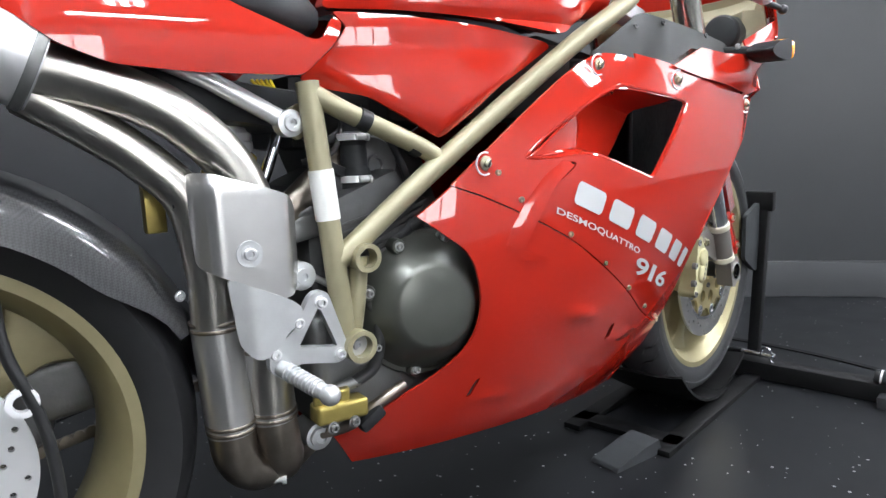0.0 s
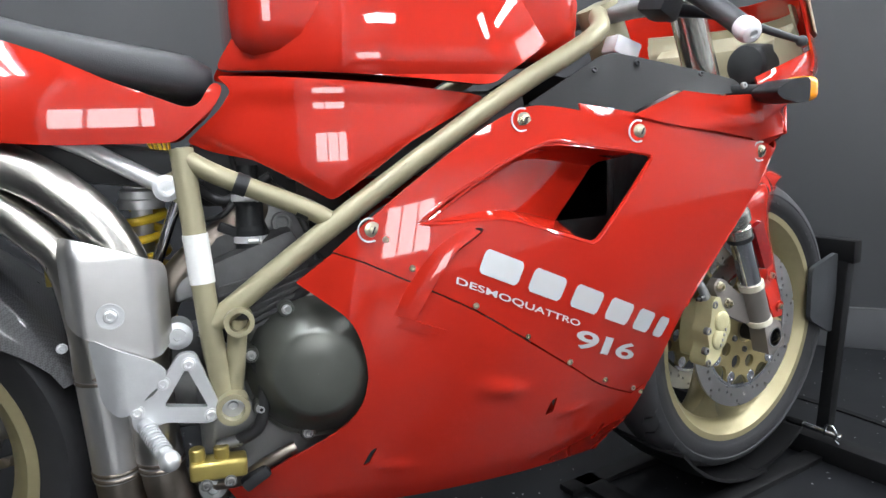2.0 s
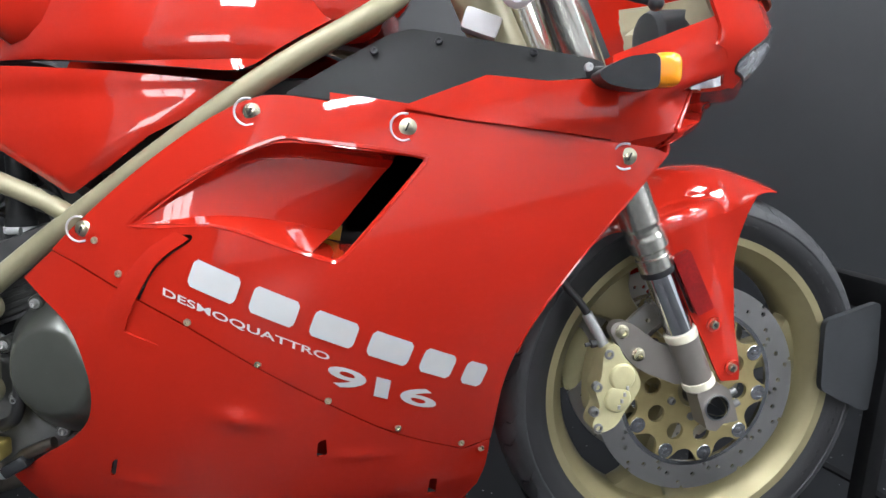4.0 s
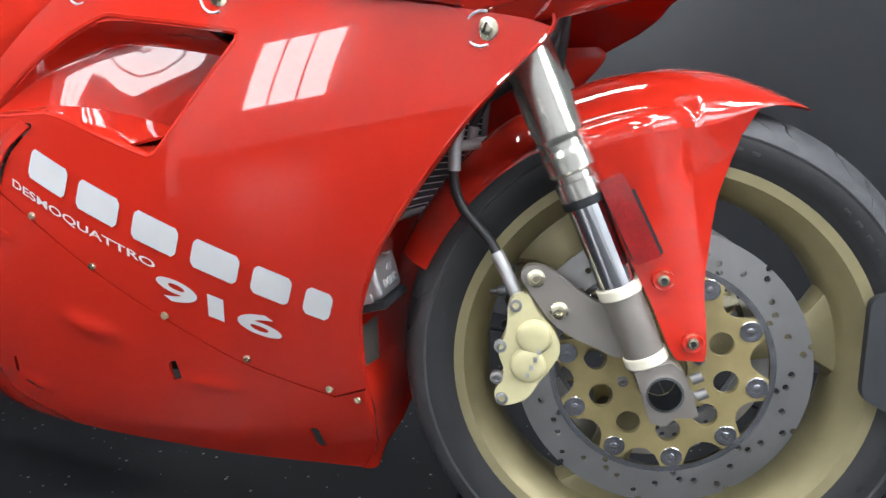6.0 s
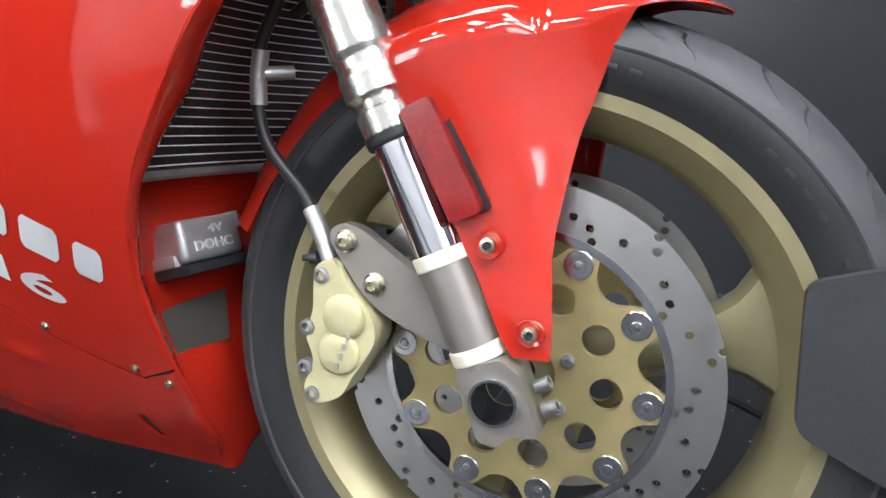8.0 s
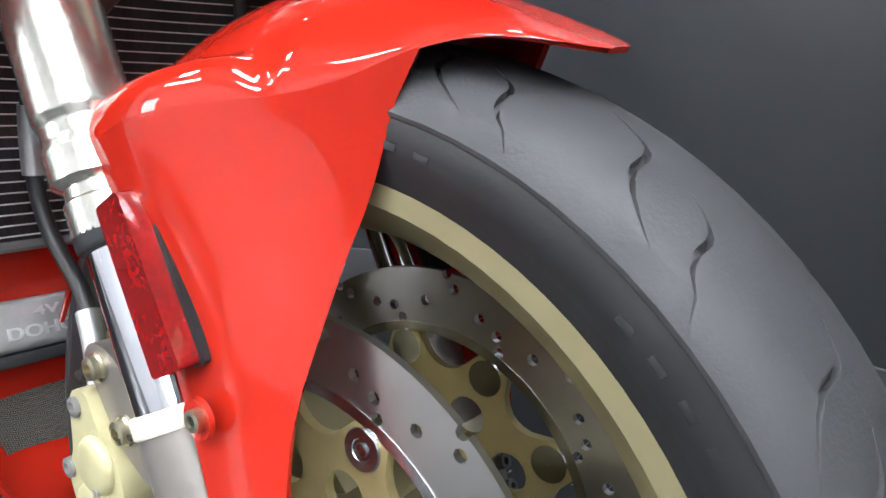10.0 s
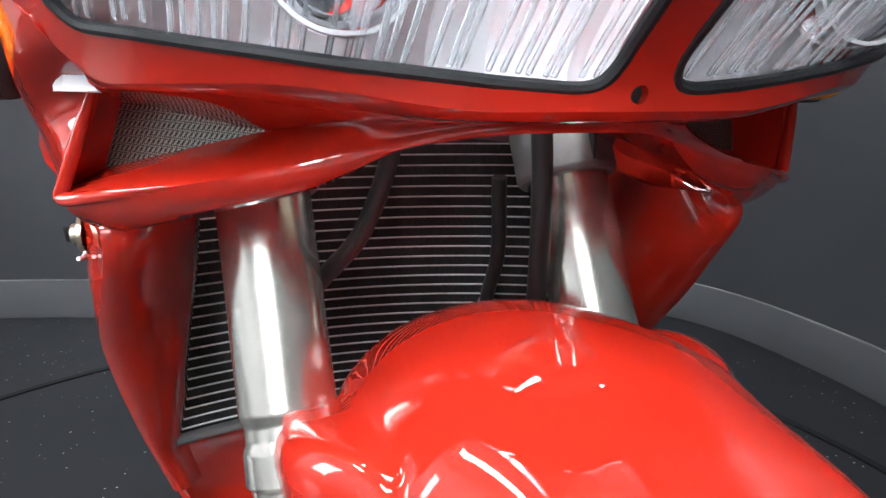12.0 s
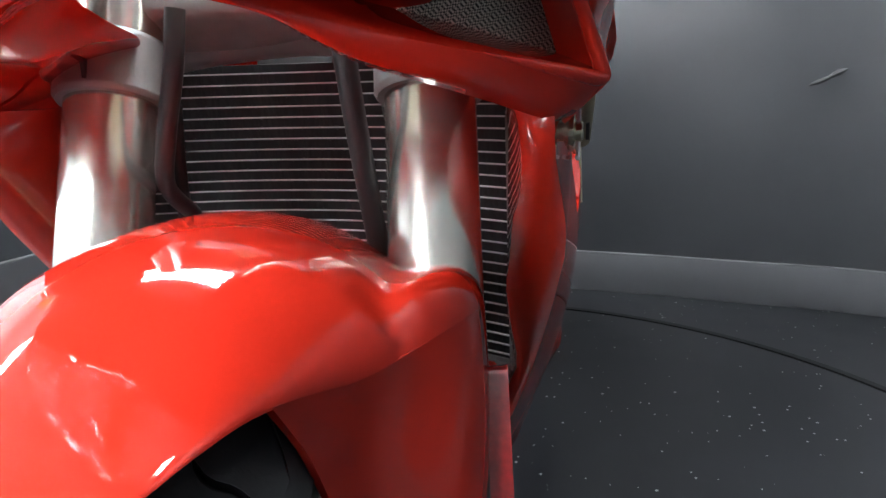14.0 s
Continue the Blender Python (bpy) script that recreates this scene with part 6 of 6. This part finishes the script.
peg = part("footrest", tube([(-1.082, -0.170, 0.378), (-1.070, -0.200, 0.368), (-1.055, -0.235, 0.358)], 0.0095, 12), ALU, bike, "knurled aluminium footrest")
ball = bmesh.new()
bmesh.ops.create_uvsphere(ball, u_segments=16, v_segments=10, radius=0.0125)
part("peg_end", moved(ball, Matrix.Translation((-1.053, -0.240, 0.357))), ALU, peg)
for k in range(9):
    f = 0.15 + 0.08 * k
    c = Vector((-1.082, -0.170, 0.378)).lerp(Vector((-1.055, -0.235, 0.358)), f)
    part("knurl", rod(c, c + Vector((0.027, -0.065, -0.02)), [(0.0096, 0), (0.0112, 0.001), (0.0112, 0.003), (0.0096, 0.004)], 12), ALU, peg)
part("toe_link", rod((-1.035, -0.11, 0.478), (-1.035, -1, 0.478), [(0.018, 0), (0.018, 0.035), (0.010, 0.036), (0.010, 0.042), (0.005, 0.042), (0.005, 0.038)], 20), ALU, bike)
M = Matrix.Translation((-0.016, 0.010, 0.010))
mcyl = part("master_cylinder", moved(join(box((0.072, 0.030, 0.026), pose(-0.985, -0.162, 0.288, 0, 3, 0), 0.006, 3), rod((-1.010, -0.162, 0.29), (-1.010, -0.162, 1), [(0.010, 0), (0.010, 0.026), (0.008, 0.028)], 16), rod((-0.980, -0.162, 0.29), (-0.980, -0.162, 1), [(0.010, 0), (0.010, 0.024), (0.008, 0.026)], 16)), M), BRASS, bike, "gold rear brake master cylinder")
for x in (-1.002, -0.972):
    bolt((x - 0.016, -0.167, 0.282), (0, -1, 0), 0.006, 0.006, mcyl, CAST, "bolt", True)
part("brake_pedal", tube([(-1.01, -0.10, 0.247), (-0.975, -0.13, 0.262), (-0.945, -0.145, 0.285), (-0.915, -0.15, 0.30), (-0.90, -0.15, 0.305)], 0.008, 12), HEATSTEEL, bike, "dark steel brake pedal arm")
part("pedal_rubber", box((0.04, 0.02, 0.018), pose(-0.955, -0.150, 0.272, 0, -30, 0), 0.006), PLASTIC, bike)
part("pedal_pivot", rod((-1.011, -0.06, 0.246), (-1.011, -1, 0.246), [(0.019, 0), (0.019, 0.045), (0.014, 0.046), (0.014, 0.052), (0.008, 0.053), (0.007, 0.049)], 24), ALU, bike)

# ---- rear wheel ----
R = Matrix.Translation((-1.455, 0.0, 0.313))


def rpart(name, bm, mat, parent, label="", **kw):
    return part(name, moved(bm, R), mat, parent, label, **kw)


rear_wheel = rpart("rear_wheel", turned([(0.222, -0.068), (0.236, -0.078), (0.258, -0.092), (0.272, -0.095), (0.285, -0.088), (0.297, -0.066), (0.306, -0.036), (0.310, 0.0), (0.306, 0.036), (0.297, 0.066), (0.285, 0.088), (0.272, 0.095), (0.258, 0.092), (0.236, 0.078), (0.222, 0.068)], 96), SIDEWALL, bike, "wide black rear tyre")
rrim = rpart("rim", turned([(0.234, -0.078), (0.234, -0.074), (0.226, -0.071), (0.222, -0.060), (0.206, -0.040), (0.203, 0.0), (0.206, 0.040), (0.222, 0.060), (0.226, 0.071), (0.234, 0.074), (0.234, 0.078), (0.220, 0.077), (0.210, 0.065), (0.197, 0.040), (0.194, 0.0), (0.197, -0.040), (0.210, -0.065), (0.220, -0.077)], 96), RIMGOLD, rear_wheel, "gold painted cast rim")
for a in (40, 160, 280):
    spoke(a, R, rrim, 0.202, 0.032, RIMGOLD, 0.03)
rpart("hub", turned([(0.02, -0.07), (0.045, -0.07), (0.05, 0.0), (0.045, 0.07), (0.02, 0.07)], 32), RIMGOLD, rear_wheel)
ring = turned([(0.078, -0.003), (0.1235, -0.003), (0.1235, 0.003), (0.078, 0.003)], 72)
drill = bmesh.new()
for k in range(36):
    a, r = radians(10 * k), (0.090, 0.101, 0.112)[k % 3]
    drill = join(drill, moved(turned([(0.0001, -0.02), (0.0035, -0.02), (0.0035, 0.02), (0.0001, 0.02)], 8), Matrix.Translation((r * math.cos(a), 0, r * math.sin(a)))))
rpart("brake_disc", moved(boolean(ring, [drill]), Matrix.Translation((0, -0.085, 0))), BRIGHTALU, rear_wheel, "pale drilled rear brake disc")
rpart("disc_carrier", turned([(0.02, -0.084), (0.085, -0.084), (0.085, -0.078), (0.02, -0.074)], 48), RIMGOLD, rear_wheel)
rpart("rear_calliper", join(box((0.10, 0.05, 0.05), pose(0.085, -0.085, -0.125, 0, 35, 0), 0.012, 3), box((0.03, 0.03, 0.06), pose(0.10, -0.10, -0.11, 0, 20, 0), 0.01, 3)), BRASS, bike, "gold rear brake calliper")
part("rear_hose", tube([(-1.352, -0.105, 0.50), (-1.348, -0.110, 0.44), (-1.325, -0.112, 0.36), (-1.318, -0.112, 0.28), (-1.325, -0.112, 0.235)], 0.0065, 12), HOSE, bike, "black rear brake hose")
part("hose_loop", moved(turned([(0.009, -0.004), (0.016, -0.004), (0.016, 0.004), (0.009, 0.004)], 24), Matrix.Translation((-1.340, -0.112, 0.386))), WHITE, bike)
part("hose_end", tube([(-1.324, -0.112, 0.248), (-1.328, -0.112, 0.222)], 0.0085, 12, smooth=False), CAST, bike)
part("swingarm", join(box((0.46, 0.07, 0.085), pose(-1.24, 0.09, 0.345, 0, -6, 0), 0.02, 3), box((0.16, 0.20, 0.09), pose(-1.06, 0.02, 0.37), 0.02, 3)), CAST, bike, "grey cast single-sided swingarm")
part("axle_carrier", box((0.26, 0.07, 0.175), pose(-1.435, 0.088, 0.338, 0, -4, 0), 0.045, 4), TANKGREY, bike, "satin grey axle end of the swingarm")
chain = part("chain", tube([(-1.05, 0.10, 0.40), (-1.25, 0.105, 0.415), (-1.42, 0.11, 0.41)], 0.008, 8, smooth=False), HEATSTEEL, bike, "drive chain")
part("chain", tube([(-1.05, 0.10, 0.30), (-1.25, 0.105, 0.255), (-1.42, 0.11, 0.225)], 0.008, 8, smooth=False), HEATSTEEL, bike, "drive chain")
for k in range(24):
    f = k / 23
    for a, b in (((-1.05, 0.094, 0.40), (-1.42, 0.104, 0.41)), ((-1.05, 0.094, 0.30), (-1.42, 0.104, 0.225))):
        c = Vector(a).lerp(Vector(b), f)
        part("link", rod(c, c + Vector((0, -1, 0)), [(0.0085, 0), (0.0085, 0.004), (0.004, 0.0045)], 10), HEATSTEEL, chain)
# carbon hugger
rows = []
for i in range(25):
    a = radians(mix(20.5, 132, i / 24))
    w = 0.102
    row = []
    for s in range(-12, 13):
        f = s / 12
        y = math.copysign(min(abs(f) * 0.125, w - 0.0 + max(0, abs(f) - 0.82) * 0.02), f)
        drop = max(0.0, abs(f) - 0.70) / 0.30
        r = 0.338 - 0.018 * (abs(f) / 0.7) ** 2 * (abs(f) < 0.7) - (0.018 + (0.022 + 0.033 * step(0, 5, i)) * drop) * (abs(f) >= 0.7)
        row.append((r * math.cos(a), y, r * math.sin(a)))
    rows.append(row)
hug = rpart("hugger", loft(rows, 0.003), CARBON, bike, "glossy carbon-fibre rear wheel hugger")
bolt((-1.172, -0.107, 0.470), (0.3, -1, 0), 0.005, 0.004, hug, ALU, "bolt", True)
part("bracket_gold", box((0.024, 0.02, 0.06), pose(-1.178, -0.05, 0.570), 0.003), BRASS, bike, "gold bracket")

# ---- front wheel chock ----
chock = new("wheel_chock")
chock.location = (0.1, 0.05, 0.003)
tagged(chock, "black steel front wheel chock with grey pads", "wheel stand")
C = Matrix.Translation((-0.012, 0.032, 0)) @ Matrix.Rotation(radians(12), 4, "Z")


def cpart(name, bm, mat, label=""):
    return part(name, moved(bm, C), mat, chock, label)


for s in (-1, 1):
    cpart("base_rail", box((0.62, 0.04, 0.014), pose(-0.02, s * 0.10, 0.008), 0.003), BLACKSTEEL)
    cpart("upright", box((0.028, 0.028, 0.44), pose(0.305, s * 0.075, 0.235, 0, 6, 0), 0.004), BLACKSTEEL)
    cpart("pad", prism(cornered([(0.205, 0.415), (0.30, 0.44), (0.305, 0.27), (0.285, 0.262), (0.205, 0.305)], 0.012), s * 0.066 - 0.005, s * 0.066 + 0.005), PAD, "dark grey side pad")
cpart("cross_rail", box((0.05, 0.74, 0.045), pose(0.222, -0.10, 0.026), 0.004), BLACKSTEEL)
cpart("cross_rail", box((0.05, 0.24, 0.014), pose(-0.27, 0.0, 0.008), 0.003), BLACKSTEEL)
cpart("head_plate", box((0.03, 0.20, 0.05), pose(0.325, 0, 0.44), 0.004), BLACKSTEEL)
cpart("cradle", loft([[(r * math.cos(a), y, 0.323 + r * math.sin(a)) for a in (radians(-140 + 8 * k) for k in range(8))] for r, y in ((0.30, -0.10), (0.308, -0.05), (0.308, 0.05), (0.30, 0.10))], 0.006), BLACKSTEEL, "black wheel cradle plate")
cpart("cradle", loft([[(r * math.cos(a), y, 0.323 + r * math.sin(a)) for a in (radians(-88 + 8 * k) for k in range(5))] for r, y in ((0.30, -0.09), (0.308, -0.05), (0.308, 0.05), (0.30, 0.09))], 0.006), BLACKSTEEL)
cpart("lock_pin", tube([(0.205, 0.02, 0.068), (0.207, -0.05, 0.068), (0.210, -0.15, 0.066)], 0.0065, 12, smooth=False), CHROME, "bright steel lock pin")
cpart("pin_head", rod((0.205, 0.035, 0.068), (0.207, -0.06, 0.068), [(0.010, 0), (0.012, 0.004), (0.010, 0.014), (0.0075, 0.018)], 14), CHROME)
cpart("pin_collar", rod((0.2065, -0.035, 0.068), (0.208, -0.08, 0.068), [(0.0078, 0), (0.0078, 0.035)], 14), BLACKSTEEL)
cpart("hitch_clip", tube([(0.205, -0.115, 0.06), (0.200, -0.122, 0.085), (0.195, -0.135, 0.090), (0.196, -0.146, 0.075), (0.203, -0.138, 0.060), (0.207, -0.146, 0.050)], 0.0022, 6), CHROME)
# end bracket and grip of the cross rail, and the foot on the other side
cpart("end_bracket", join(box((0.085, 0.06, 0.028), pose(0.205, -0.405, 0.017), 0.005), box((0.012, 0.05, 0.06), pose(0.240, -0.40, 0.045), 0.004)), PAD, "grey plastic end bracket")
cpart("grip", rod((0.215, -0.36, 0.062), (0.222, -0.50, 0.050), [(0.013, 0), (0.0165, 0.006), (0.0165, 0.095), (0.013, 0.105)], 20), PLASTIC, "black rubber grip with pale rings")
for f in (0.012, 0.088):
    cpart("grip_ring", rod(Vector((0.215, -0.36, 0.062)).lerp(Vector((0.222, -0.50, 0.050)), f / 0.1407), (0.222, -0.50, 0.050), [(0.0169, 0), (0.0169, 0.004)], 20), WHITE)
cpart("knob", rod((0.185, -0.425, 0.03), (0.185, -0.425, 1), [(0.008, 0), (0.008, 0.014), (0.006, 0.016)], 12), PLASTIC)
part("foot", prism(cornered([(-0.435, 0.004), (-0.300, 0.004), (-0.310, 0.034), (-0.350, 0.030), (-0.430, 0.012)], 0.003), -0.130, -0.066), PAD, chock, "dark grey sloping foot")
